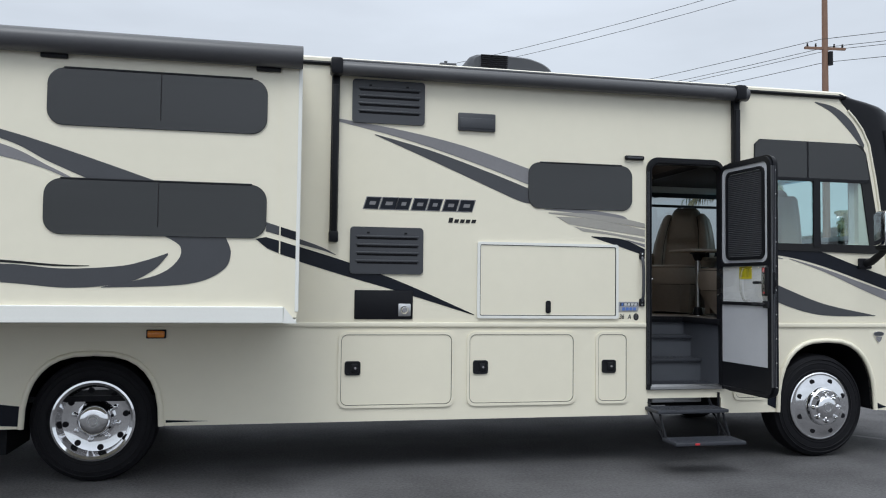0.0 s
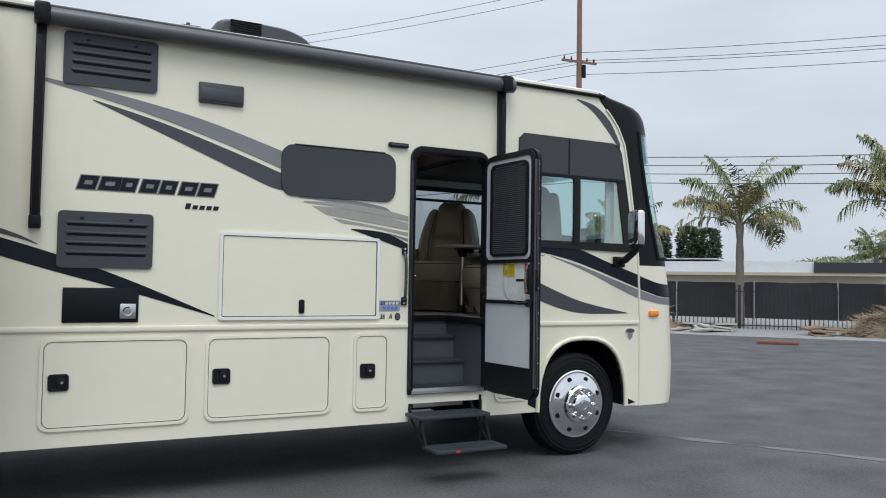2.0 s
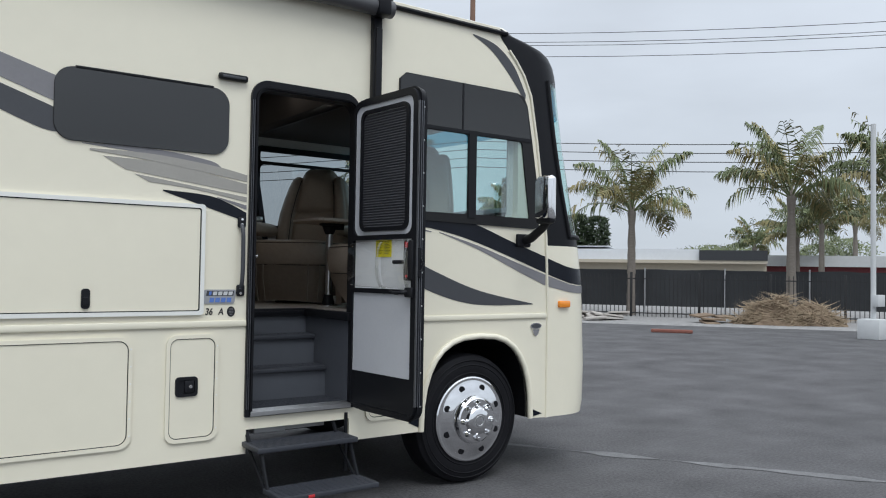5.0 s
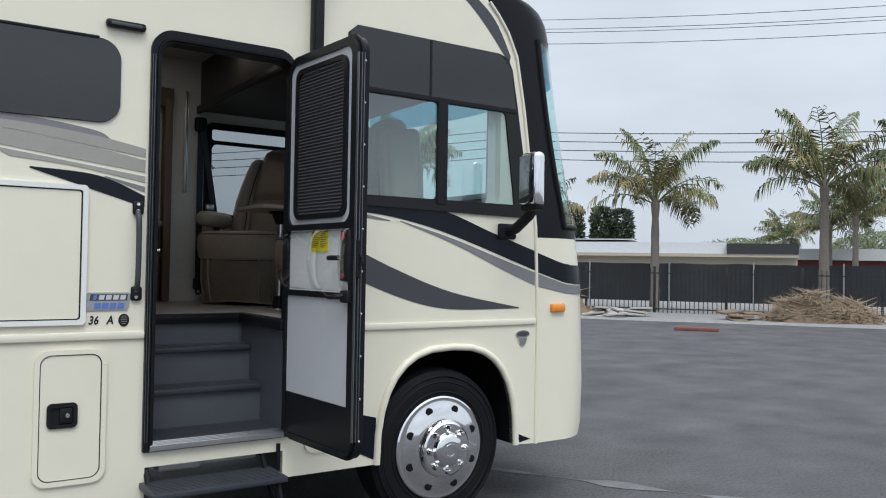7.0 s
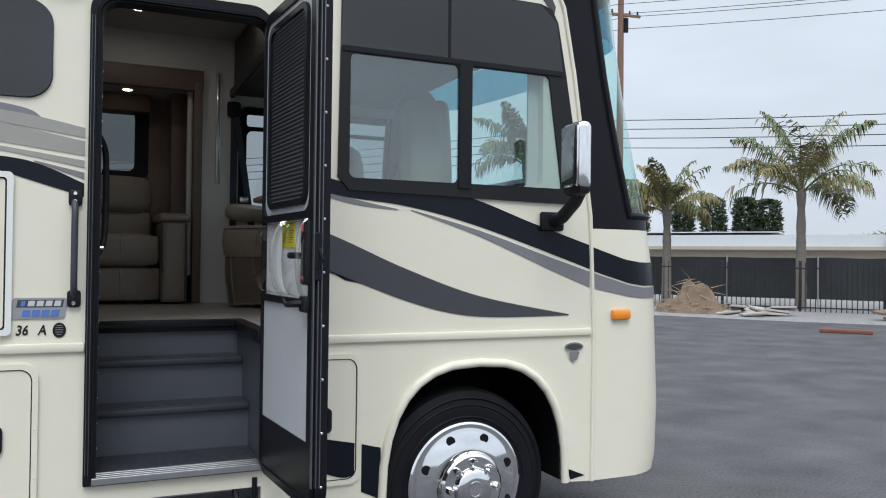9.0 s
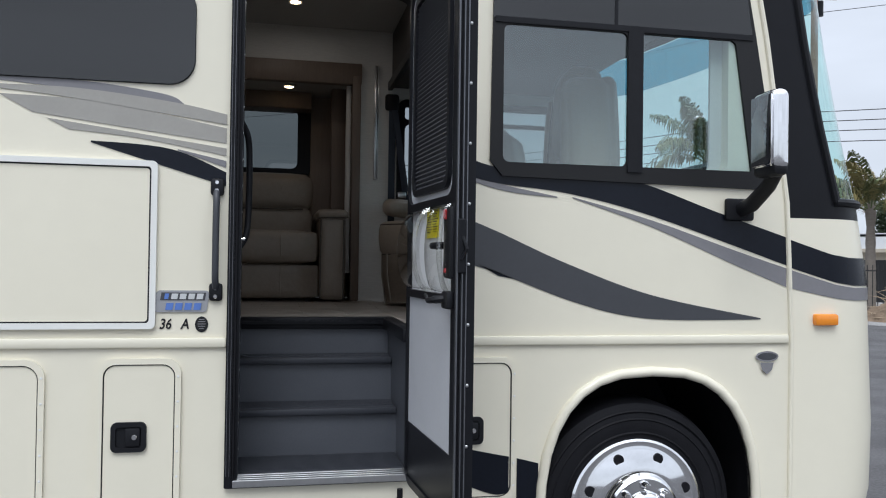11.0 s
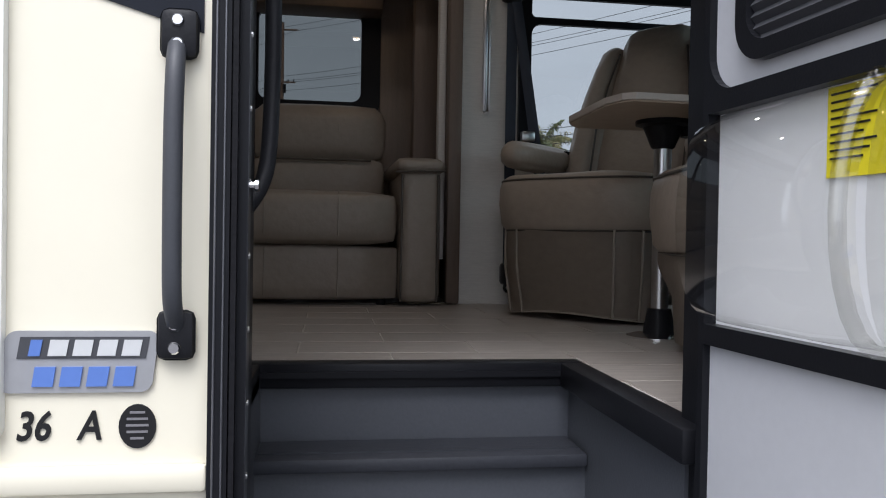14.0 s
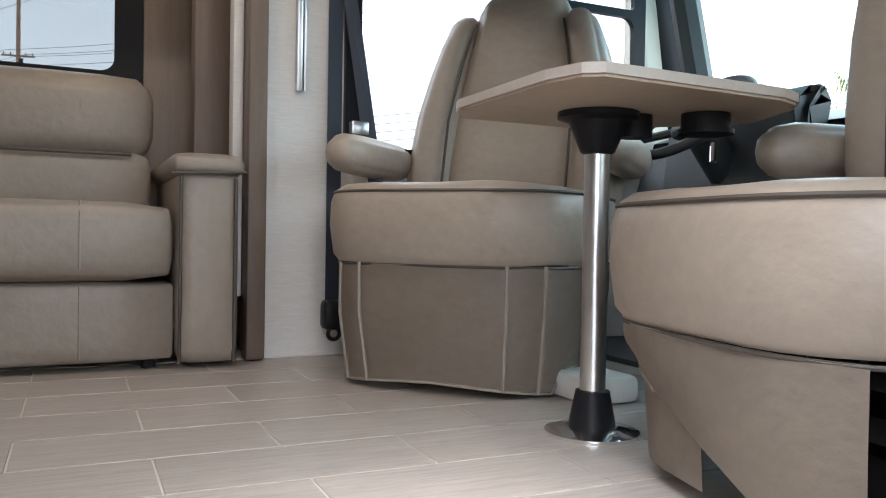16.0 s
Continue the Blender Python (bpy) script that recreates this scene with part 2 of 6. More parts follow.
SMALL = {"rivet", "screw", "seam", "hem", "piping", "label_print", "seal_print", "red_tab", "handle_foot", "foot", "badge_bar", "slot", "slat", "clip", "grille", "hand_hole_shade", "lug_cover", "wordmark", "wordmark_edge", "maker_mark", "insulator", "roof_rail", "slab", "bracket", "step_arm", "pedestal"}


def obj(name, bm, mats, parent=None, smooth=False):
    """An object from a bmesh in its parent's coordinates."""
    bmesh.ops.recalc_face_normals(bm, faces=bm.faces[:])
    me = bpy.data.meshes.new(name)
    bm.to_mesh(me)
    bm.free()
    for m in mats if isinstance(mats, (list, tuple)) else [mats]:
        me.materials.append(m)
    if smooth:
        me.shade_smooth()
        me.set_sharp_from_angle(angle=radians(38))
    ob = new(name, me)
    if name in SMALL:
        tagged(ob, kind="stuff")
    if parent is not None:
        ob.parent = parent
    return ob


def empty(name, m, label, category, group="", kind=""):
    e = new(name)
    e.empty_display_size = 0.2
    e.matrix_basis = m
    return tagged(e, label, category, group, kind)


def add_box(bm, x0, x1, y0, y1, z0, z1, mi=0, r=0.0, seg=2):
    tmp = bmesh.new()
    bmesh.ops.create_cube(tmp, size=1)
    bmesh.ops.scale(tmp, vec=(x1 - x0, y1 - y0, z1 - z0), verts=tmp.verts[:])
    bmesh.ops.translate(tmp, vec=((x0 + x1) / 2, (y0 + y1) / 2, (z0 + z1) / 2), verts=tmp.verts[:])
    if r:
        bmesh.ops.bevel(tmp, geom=tmp.edges[:], offset=r, segments=seg, affect="EDGES", profile=0.5)
    merge(bm, tmp, mi)


def merge(bm, tmp, mi=None, m=None):
    if m is not None:
        bmesh.ops.transform(tmp, matrix=m, verts=tmp.verts[:])
    vs = {v: bm.verts.new(v.co) for v in tmp.verts}
    for f in tmp.faces:
        try:
            g = bm.faces.new([vs[v] for v in f.verts])
            g.material_index = f.material_index if mi is None else mi
        except ValueError:
            pass
    tmp.free()


def box(name, dims, m, parent=None, r=0.004, seg=2):
    bm = bmesh.new()
    add_box(bm, *dims, r=r, seg=seg)
    return obj(name, bm, m, parent, smooth=True)


def rrect(x0, x1, z0, z1, r, n=6, rb=None):
    """A rounded rectangle; rb: another radius for the lower corners."""
    pts = []
    rb = r if rb is None else rb
    for cx, cz, a0, r in ((x1 - r, z1 - r, 0, r), (x0 + r, z1 - r, 90, r), (x0 + rb, z0 + rb, 180, rb), (x1 - rb, z0 + rb, 270, rb)):
        for i in range(n + 1):
            a = radians(a0 + 90 * i / n)
            pts.append((cx + r * math.cos(a), cz + r * math.sin(a)))
    return pts


def add_plate(bm, outline, holes, y0, y1, mi=0, axis="y"):
    """A plate with holes: outlines in x and z, from y0 (front) to y1 (back)."""
    from_list = [outline, *holes]
    pts = [p for loop in from_list for p in loop]
    tris = tessellate([[Vector((p[0], p[1], 0)) for p in loop] for loop in from_list])
    put = (lambda a, b, d: (a, d, b)) if axis == "y" else (lambda a, b, d: (d, a, b)) if axis == "x" else (lambda a, b, d: (a, b, d))
    front = [bm.verts.new(put(p[0], p[1], y0)) for p in pts]
    back = [bm.verts.new(put(p[0], p[1], y1)) for p in pts]
    for t in tris:
        for vs in (front, back):
            try:
                bm.faces.new([vs[i] for i in t]).material_index = mi
            except ValueError:
                pass
    k = 0
    for loop in from_list:
        n = len(loop)
        for i in range(n):
            a, b = k + i, k + (i + 1) % n
            try:
                bm.faces.new([front[a], front[b], back[b], back[a]]).material_index = mi
            except ValueError:
                pass
        k += n


def tessellate(loops):
    from_geometry = bpy_geometry.tessellate_polygon(loops)
    return from_geometry


def plate(name, outline, m, y0, y1, holes=(), parent=None, axis="y", smooth=False):
    bm = bmesh.new()
    add_plate(bm, outline, list(holes), y0, y1, axis=axis)
    return obj(name, bm, m, parent, smooth)


def add_lathe(bm, profile, n=48, mi=0, m=None, arc=360):
    """Turns (radius, height) pairs round the z axis."""
    tmp = bmesh.new()
    rings = []
    for r, h in profile:
        rings.append([tmp.verts.new((r * math.cos(radians(arc * i / n)), r * math.sin(radians(arc * i / n)), h)) for i in range(n)])
    for a, b in zip(rings, rings[1:]):
        for i in range(n if arc == 360 else n - 1):
            j = (i + 1) % n
            tmp.faces.new([a[i], a[j], b[j], b[i]])
    bmesh.ops.remove_doubles(tmp, verts=tmp.verts[:], dist=1e-5)
    merge(bm, tmp, mi, m)


def add_tube(bm, pts, r, n=8, mi=0):
    pts = [Vector(p) for p in pts]
    rings = []
    q, last = None, None
    for i, p in enumerate(pts):
        d = (pts[min(i + 1, len(pts) - 1)] - pts[max(i - 1, 0)]).normalized()
        q = d.to_track_quat("Z", "Y").to_matrix() if q is None else last.rotation_difference(d).to_matrix() @ q
        last = d
        rad = r[i] if isinstance(r, (list, tuple)) else r
        rings.append([bm.verts.new(p + q @ Vector((rad * math.cos(2 * math.pi * k / n), rad * math.sin(2 * math.pi * k / n), 0))) for k in range(n)])
    for a, b in zip(rings, rings[1:]):
        for k in range(n):
            bm.faces.new([a[k], a[(k + 1) % n], b[(k + 1) % n], b[k]]).material_index = mi
    bm.faces.new(rings[0][::-1]).material_index = mi
    bm.faces.new(rings[-1]).material_index = mi


def tube(name, pts, r, m, parent=None, n=8):
    bm = bmesh.new()
    add_tube(bm, pts, r, n)
    return obj(name, bm, m, parent, smooth=True)


def curve_pts(points, n=10):
    """A smooth line through points (Catmull-Rom)."""
    out = []
    P = [points[0], *points, points[-1]]
    for i in range(1, len(P) - 2):
        for k in range(n):
            t = k / n
            out.append(tuple(0.5 * (2 * b + (c - a) * t + (2 * a - 5 * b + 4 * c - d) * t * t + (3 * b - a - 3 * c + d) * t ** 3)
                             for a, b, c, d in zip(P[i - 1], P[i], P[i + 1], P[i + 2])))
    out.append(tuple(points[-1]))
    return out


def interp(v, table):
    for (a, b), (c, d) in zip(table, table[1:]):
        if v <= c:
            return b + (d - b) * max(0.0, (v - a)) / (c - a)
    return table[-1][1]



# ---- ground ----
FN = Vector((0.79, 0.613, 0))      # away from the lot, square to the fence
FD = Vector((0.613, -0.79, 0))     # along the fence
FENCE_D = 32.5


def on_lot(d, s, z=0.0):
    return FN * d + FD * s + Vector((0, 0, z))


bm = bmesh.new()
bm.faces.new([bm.verts.new(p) for p in ((-3000, -3000, 0), (3000, -3000, 0), (3000, 3000, 0), (-3000, 3000, 0))])
tagged(obj("ground", bm, ASPHALT), "dark grey worn asphalt of an open lot", "ground", kind="structure")


def strip(name, d0, d1, s0, s1, z, m, label, cat):
    bm = bmesh.new()
    rows = []
    for i in range(41):
        s = s0 + (s1 - s0) * i / 40
        w = 0.25 * noise.noise(Vector((s * 0.3, d0, 0)))
        rows.append([bm.verts.new(on_lot(d0 + w, s, 0.0)), bm.verts.new(on_lot(d0 + w + 0.15, s, z)), bm.verts.new(on_lot(d1, s, z))])
    for a, b in zip(rows, rows[1:]):
        for k in range(2):
            bm.faces.new([a[k], a[k + 1], b[k + 1], b[k]])
    return tagged(obj(name, bm, m), label, cat, kind="structure")


strip("ground_gravel", 28.4, 46, -60, 60, 0.05, GRAVEL, "pale gravel verge along the fence", "gravel")
# painted parking line on the lot, worn
bm = bmesh.new()
a, b = Vector((5.9, 7.75, 0.004)), Vector((9.4, 2.2, 0.004))
side = (b - a).cross(Vector((0, 0, 1))).normalized() * 0.09
prev = None
for i in range(41):
    p = a.lerp(b, i / 40)
    w = max(0.05, 0.55 + 1.3 * noise.noise(p * 2.3))
    cur = (bm.verts.new(p - side * w), bm.verts.new(p + side * w))
    if prev:
        bm.faces.new([prev[0], prev[1], cur[1], cur[0]])
    prev = cur
tagged(obj("road_line", bm, PAINT), "faint worn white painted line on the asphalt", "road line", kind="structure")

# ---- motorhome: shell ----
W, T = 6.61, 0.055          # outer face of the entry side, wall thickness
Y2 = 9.02                   # inner face of the far side
REAR, FLOOR, ROOF = -4.6, 1.265, 3.43
HOME = (1.0, 7.8, 0.0)
rv = empty("motorhome", pose(*HOME), "cream motorhome with black and grey stripes, entry door open", "motorhome")


def home(ob, label=""):
    """Makes ob, modelled in world coordinates, a part of the motorhome."""
    ob.parent = rv
    ob.matrix_parent_inverse = Matrix.Translation(HOME).inverted()
    return tagged(ob, label) if label else ob


def under(ob, part):
    ob.parent = part
    return ob


EDGE = [(0.42, 5.68), (1.22, 5.684), (1.85, 5.656), (2.3, 5.59), (2.6, 5.545), (2.95, 5.476), (3.1, 5.40), (3.2, 5.32), (3.27, 5.25), (3.34, 5.19), (ROOF, 5.16)]


def arch(cx, half, top, z0=0.44, n=16):
    """A wheel arch's outline, left to right."""
    pts = []
    for i in range(n + 1):
        a = math.pi * (1 - i / n)
        c, s = math.cos(a), math.sin(a)
        pts.append((cx + half * math.copysign(abs(c) ** 0.75, c), z0 + (top - z0) * abs(s) ** 0.8))
    return pts


FRONT_ARCH, REAR_ARCH = arch(5.0, 0.515, 1.085, 0.43), arch(-1.42, 0.505, 1.0, 0.43)
# the entry side in one plate: skirt, arches, front edge, roof edge
outline = [(REAR, 0.43), *REAR_ARCH, (3.195, 0.43), (3.195, 0.575), (3.91, 0.575), (3.91, 0.43), *FRONT_ARCH]
outline += [(x, z) for z, x in EDGE] + [(REAR, ROOF)]
door_hole = rrect(3.195, 3.935, 0.655, 2.70, 0.085, rb=0.01)
win_hole = rrect(2.10, 3.02, 2.26, 2.61, 0.09)
cab_hole = rrect(4.27, 5.36, 1.96, 2.9, 0.07)
slide_hole = [(-4.3, 1.27), (0.02, 1.27), (0.02, 3.2), (-4.3, 3.2)]
bm = bmesh.new()
add_plate(bm, outline, [door_hole, win_hole, cab_hole, slide_hole], W, W + T)
home(obj("wall_entry_side", bm, CREAM), "cream gelcoat side wall")
# inner lining of the same wall
bm = bmesh.new()
add_plate(bm, [(-1.0, FLOOR), (3.14, FLOOR), (3.14, 2.76), (3.96, 2.76), (3.96, FLOOR), (5.6, FLOOR), (5.35, 3.2), (-1.0, 3.2)],
          [rrect(2.10, 3.02, 2.26, 2.61, 0.09), rrect(4.27, 5.30, 1.96, 2.9, 0.07)], W + T, W + T + 0.012)
home(obj("wall_lining", bm, WALLPAPER))
# far side: wall with the driver's window and the sofa slide's opening
bm = bmesh.new()
far = [(REAR, 0.45), (5.6, 0.45)] + [(x - 0.03, z) for z, x in EDGE[1:]] + [(REAR, ROOF)]
add_plate(bm, far, [[(-0.5, FLOOR), (3.92, FLOOR), (3.92, 2.82), (-0.5, 2.82)], rrect(4.22, 5.40, 1.95, 2.69, 0.06)], Y2 + 0.012, Y2 + 0.07)
home(obj("wall_far_side", bm, CREAM))
bm = bmesh.new()
add_plate(bm, [(3.92, FLOOR), (5.62, FLOOR), (5.35, 3.2), (3.92, 3.2)], [rrect(4.22, 5.40, 1.95, 2.69, 0.06)], Y2, Y2 + 0.012)
home(obj("wall_lining", bm, WALLPAPER), "pale grasscloth wallboard")
# roof, ceiling, rear wall, and an unseen wall added to close the interior
bm = bmesh.new()
ys = [W + 0.002, W + 0.08, W + 0.3, 7.85, Y2 - 0.25, Y2 + 0.0, Y2 + 0.068]
zs = [ROOF - 0.02, ROOF + 0.035, ROOF + 0.06, ROOF + 0.075, ROOF + 0.06, ROOF + 0.035, ROOF - 0.02]
ra = [bm.verts.new((REAR, y, z)) for y, z in zip(ys, zs)]
rb = [bm.verts.new((5.25, y, z)) for y, z in zip(ys, zs)]
for i in range(6):
    bm.faces.new([ra[i], ra[i + 1], rb[i + 1], rb[i]])
home(obj("roof", bm, CREAM, smooth=True))
home(box("ceiling", (-1.0, 5.3, W + T, Y2 + 0.01, 3.2, 3.24), CEIL, r=0), "pale vinyl ceiling")
home(box("wall_rear", (REAR, REAR + 0.06, W, Y2 + 0.07, 0.45, ROOF), CREAM, r=0.02))
home(box("closing_partition", (-1.0, -0.94, W + T, Y2 + 0.8, FLOOR - 0.05, 3.2), BROWN_L, r=0))
# roof edge gutter
home(tube("gutter", [(0.1, W - 0.012, 3.385), (5.22, W - 0.012, 3.39)], 0.018, BLKMETAL))
# belt moulding: two runs and the slim ledge
bm = bmesh.new()
for x0, x1 in ((REAR, 3.178), (3.94, 5.67)):
    add_box(bm, x0, x1, W - 0.016, W - 0.001, 1.205, 1.245, r=0.008)
home(obj("belt_moulding", bm, CREAM, smooth=True))
# rolled rims round the arches
for pts in (FRONT_ARCH, REAR_ARCH):
    home(tube("arch_rim", [(x, W - 0.004, z) for x, z in pts], 0.022, CREAM, n=10))
    bm = bmesh.new()
    rows = [[bm.verts.new((x, y, z)) for y in (W + 0.01, W + 0.75)] for x, z in pts]
    for p, q in zip(rows, rows[1:]):
        bm.faces.new([p[0], p[1], q[1], q[0]])
    home(obj("wheel_well", bm, DARK, smooth=True))
home(box("wheel_well_back", (4.3, 5.7, W + 0.75, W + 0.78, 0.3, 1.15), DARK, r=0))
home(box("wheel_well_back", (-2.1, -0.8, W + 0.75, W + 0.78, 0.3, 1.15), DARK, r=0))
# chassis underneath
bm = bmesh.new()
add_box(bm, REAR, 5.5, 7.2, 7.32, 0.42, 0.62)
add_box(bm, REAR, 5.5, 8.3, 8.42, 0.42, 0.62)
add_box(bm, -0.8, 3.1, W + 0.12, W + 0.5, 0.46, 0.5)
add_box(bm, 4.85, 5.0, 6.9, 8.8, 0.36, 0.5)
add_box(bm, -1.52, -1.34, 6.9, 8.8, 0.36, 0.56)
add_box(bm, 0.2, 1.6, 7.3, 8.2, 0.32, 0.6)
add_box(bm, -2.15, -2.05, W + 0.1, W + 0.7, 0.22, 0.5)
home(obj("chassis", bm, DARK))
home(box("underfloor", (REAR, 3.1, W + T + 0.01, Y2, 0.62, 0.66), DARK, r=0))
home(box("underfloor", (4.0, 4.4, W + T + 0.01, Y2, 0.62, 0.66), DARK, r=0))

# ---- front cap with windscreen ----
NOSE = [(0.42, 6.27), (0.5, 6.29), (0.8, 6.30), (1.49, 6.27), (1.9, 6.20), (2.1, 6.14), (2.53, 6.04), (2.9, 5.975), (3.15, 5.94), (3.27, 5.90), (3.36, 5.80), (3.44, 5.60), (3.49, 5.35), (3.51, 5.2)]
RC = 0.35
YC = (W + Y2 + 0.07) / 2


def cap_point(u, z, out=0.0):
    """A point of the front cap. u: 0 to 1 along the flat side, 1 to 2 round the corner, 2 to 3 to the middle of the nose."""
    s, h = cap_side(u, z, out), max(0.0, z - 3.3) / 0.21
    s.z -= 0.085 * h * max(0.0, 1 - (s.y - W) / 0.45)
    return s


def cap_side(u, z, out):
    e = min(interp(z, EDGE), interp(z, NOSE) - 0.02)
    front = interp(z, NOSE)
    rc = max(0.02, min(RC, front - e))
    cx = front - rc
    if u <= 1:
        return Vector((e + (cx - e) * u, W - out, z))
    if u <= 2:
        a = (u - 1) * math.pi / 2
        return Vector((cx + (rc + out) * math.sin(a), W + rc - (rc + out) * math.cos(a), z))
    return Vector((front + out + 0.10 * math.sin((u - 2) * math.pi / 2), W + rc + (YC - W - rc) * (u - 2), z))


CAP_Z = [0.42, 0.5, 0.8, 1.2, 1.5, 1.78, 1.86, 2.1, 2.35, 2.6, 2.85, 3.0, 3.1, 3.18, 3.24, 3.3, 3.36, 3.42, 3.46, 3.49, 3.51]
CAP_U = [0, 0.5, 1] + [1 + i / 10 for i in range(1, 11)] + [2 + i / 6 for i in range(1, 7)]
for mirror in (False, True):
    for part, name, m, label in ((0, "front_cap", CREAM, "cream front cap"), (1, "windscreen_surround", BLKMETAL, "gloss black windscreen surround"), (2, "windscreen", G_WIND, "large green-tinted windscreen")):
        bm = bmesh.new()
        grid = [[bm.verts.new(cap_point(u, z) if not mirror else Vector((1, -1, 1)) * cap_point(u, z) + Vector((0, 2 * YC, 0))) for u in CAP_U] for z in CAP_Z]
        for i in range(len(CAP_Z) - 1):
            for j in range(len(CAP_U) - 1):
                zc, uc = (CAP_Z[i] + CAP_Z[i + 1]) / 2, (CAP_U[j] + CAP_U[j + 1]) / 2
                slot = 0 if zc < 1.78 else 2 if (1.86 < zc < 3.1 and uc > 1.08) else 1
                if slot == part:
                    bm.faces.new([grid[i][j], grid[i][j + 1], grid[i + 1][j + 1], grid[i + 1][j]])
        bmesh.ops.delete(bm, geom=[v for v in bm.verts if not v.link_faces], context="VERTS")
        ob = home(obj(name, bm, m, smooth=True), label)
        if part == 2:
            ob.visible_shadow = False
# blue shade band along the windscreen's top
for mirror in (False, True):
    bm = bmesh.new()
    cols = []
    for u in [k for k in CAP_U if k >= 1.2]:
        ps = [cap_point(u, z, -0.012) for z in (2.83, 2.95, 3.09)]
        cols.append([bm.verts.new(Vector((q.x, 2 * YC - q.y, q.z)) if mirror else q) for q in ps])
    for a, b in zip(cols, cols[1:]):
        for k in range(2):
            bm.faces.new([a[k], a[k + 1], b[k + 1], b[k]])
    home(obj("shade_band", bm, G_BAND, smooth=True), "blue shade band on the windscreen").visible_shadow = False
# pale trim line along the cap's seam, black gasket round the glass
home(tube("cap_seam", [(x + 0.004, W - 0.003, z) for z, x in EDGE[:-2]], 0.012, CREAM, n=8))
home(tube("glass_gasket", [cap_point(1.12, z, 0.004) for z in (1.86, 2.0, 2.2, 2.4, 2.6, 2.8, 3.0, 3.1)], 0.018, PLASTIC))
home(tube("glass_gasket", [cap_point(u, 1.86, 0.004) for u in CAP_U if u >= 1.1], 0.02, PLASTIC))

# ---- stripes: thin vinyl laid on the wall ----
def stripe(pts, m, y=W, lift=0.003):
    return home(plate("stripe", pts, m, y - lift, y - 0.0008))


def band(top, bot, m, y=W, lift=0.003, n=8):
    """A stripe between two smooth lines, both from left to right."""
    return stripe(curve_pts(top, n) + curve_pts(bot, n)[::-1], m, y=y, lift=lift)


# grey and charcoal swooshes over the wordmark
band([(0.43, 2.93), (0.95, 2.86), (1.5, 2.75), (2.09, 2.575)], [(0.43, 2.905), (1.0, 2.78), (1.6, 2.605), (2.09, 2.435)], GREY)
band([(0.73, 2.815), (1.2, 2.70), (1.7, 2.54), (2.095, 2.40)], [(0.73, 2.808), (1.2, 2.62), (1.6, 2.455), (1.98, 2.30), (2.10, 2.275)], CHARCOAL)
# taupe leaves behind the window, towards the door
band([(2.22, 2.232), (2.6, 2.235), (2.92, 2.20), (3.0, 2.165)], [(2.22, 2.228), (2.6, 2.20), (3.0, 2.155)], GREY)
band([(2.26, 2.205), (2.6, 2.205), (2.95, 2.17), (3.165, 2.13)], [(2.26, 2.195), (2.6, 2.165), (3.165, 2.09)], TAUPE, lift=0.004)
band([(2.33, 2.17), (2.7, 2.155), (3.165, 2.075)], [(2.45, 2.105), (2.8, 2.06), (3.165, 2.015)], TAUPE)
band([(2.50, 2.085), (2.8, 2.045), (3.165, 1.995)], [(2.58, 2.045), (2.85, 2.02), (3.165, 1.965)], TAUPE)
band([(2.66, 2.005), (2.95, 1.985), (3.165, 1.90)], [(2.66, 1.998), (2.9, 1.925), (3.165, 1.845)], BLACK)
band([(2.98, 1.985), (3.165, 1.945)], [(2.98, 1.98), (3.165, 1.918)], GREY)
# the long black stripe that runs down past the vents
band([(0.098, 1.93), (0.3, 1.86), (0.42, 1.80)], [(0.098, 1.885), (0.3, 1.835), (0.42, 1.795)], CHARCOAL)
band([(0.098, 1.865), (0.5, 1.745), (0.98, 1.575), (1.6, 1.312)], [(0.098, 1.745), (0.5, 1.625), (0.95, 1.50), (1.6, 1.305)], BLACK)
# rear skirt slashes
stripe([(-0.88, 0.475), (-0.55, 0.462), (-0.88, 0.455)], BLACK)
stripe([(-2.4, 0.66), (-1.935, 0.60), (-1.935, 0.45), (-2.4, 0.47)], BLACK)
# cab stripes
band([(4.02, 2.06), (4.24, 1.97), (4.6, 1.93), (4.9, 1.925), (5.3, 1.80), (5.66, 1.69)], [(4.02, 1.97), (4.24, 1.90), (4.6, 1.86), (5.0, 1.77), (5.66, 1.562)], BLACK)
band([(4.02, 1.955), (4.3, 1.89), (4.55, 1.845)], [(4.02, 1.945), (4.3, 1.865), (4.55, 1.84)], GREY)
band([(4.62, 1.845), (5.0, 1.75), (5.4, 1.625), (5.66, 1.548)], [(4.62, 1.84), (5.0, 1.72), (5.4, 1.56), (5.66, 1.463)], GREY)
band([(4.02, 1.79), (4.28, 1.69), (4.6, 1.555), (5.0, 1.42), (5.53, 1.32)], [(4.02, 1.585), (4.28, 1.515), (4.6, 1.40), (4.85, 1.335), (5.1, 1.312), (5.53, 1.314)], CHARCOAL)
stripe([(4.20, 1.55), (4.37, 1.485), (4.29, 1.50)], BLACK)
band([(4.382, 0.725), (4.478, 0.70)], [(4.382, 0.50), (4.478, 0.455)], BLACK)
band([(4.90, 3.335), (5.12, 3.29), (5.30, 3.16), (5.43, 2.95)], [(4.90, 3.325), (5.08, 3.24), (5.26, 3.08), (5.42, 2.90)], CHARCOAL)
stripe([(5.53, 0.50), (5.64, 0.455), (5.55, 0.44)], BLACK)
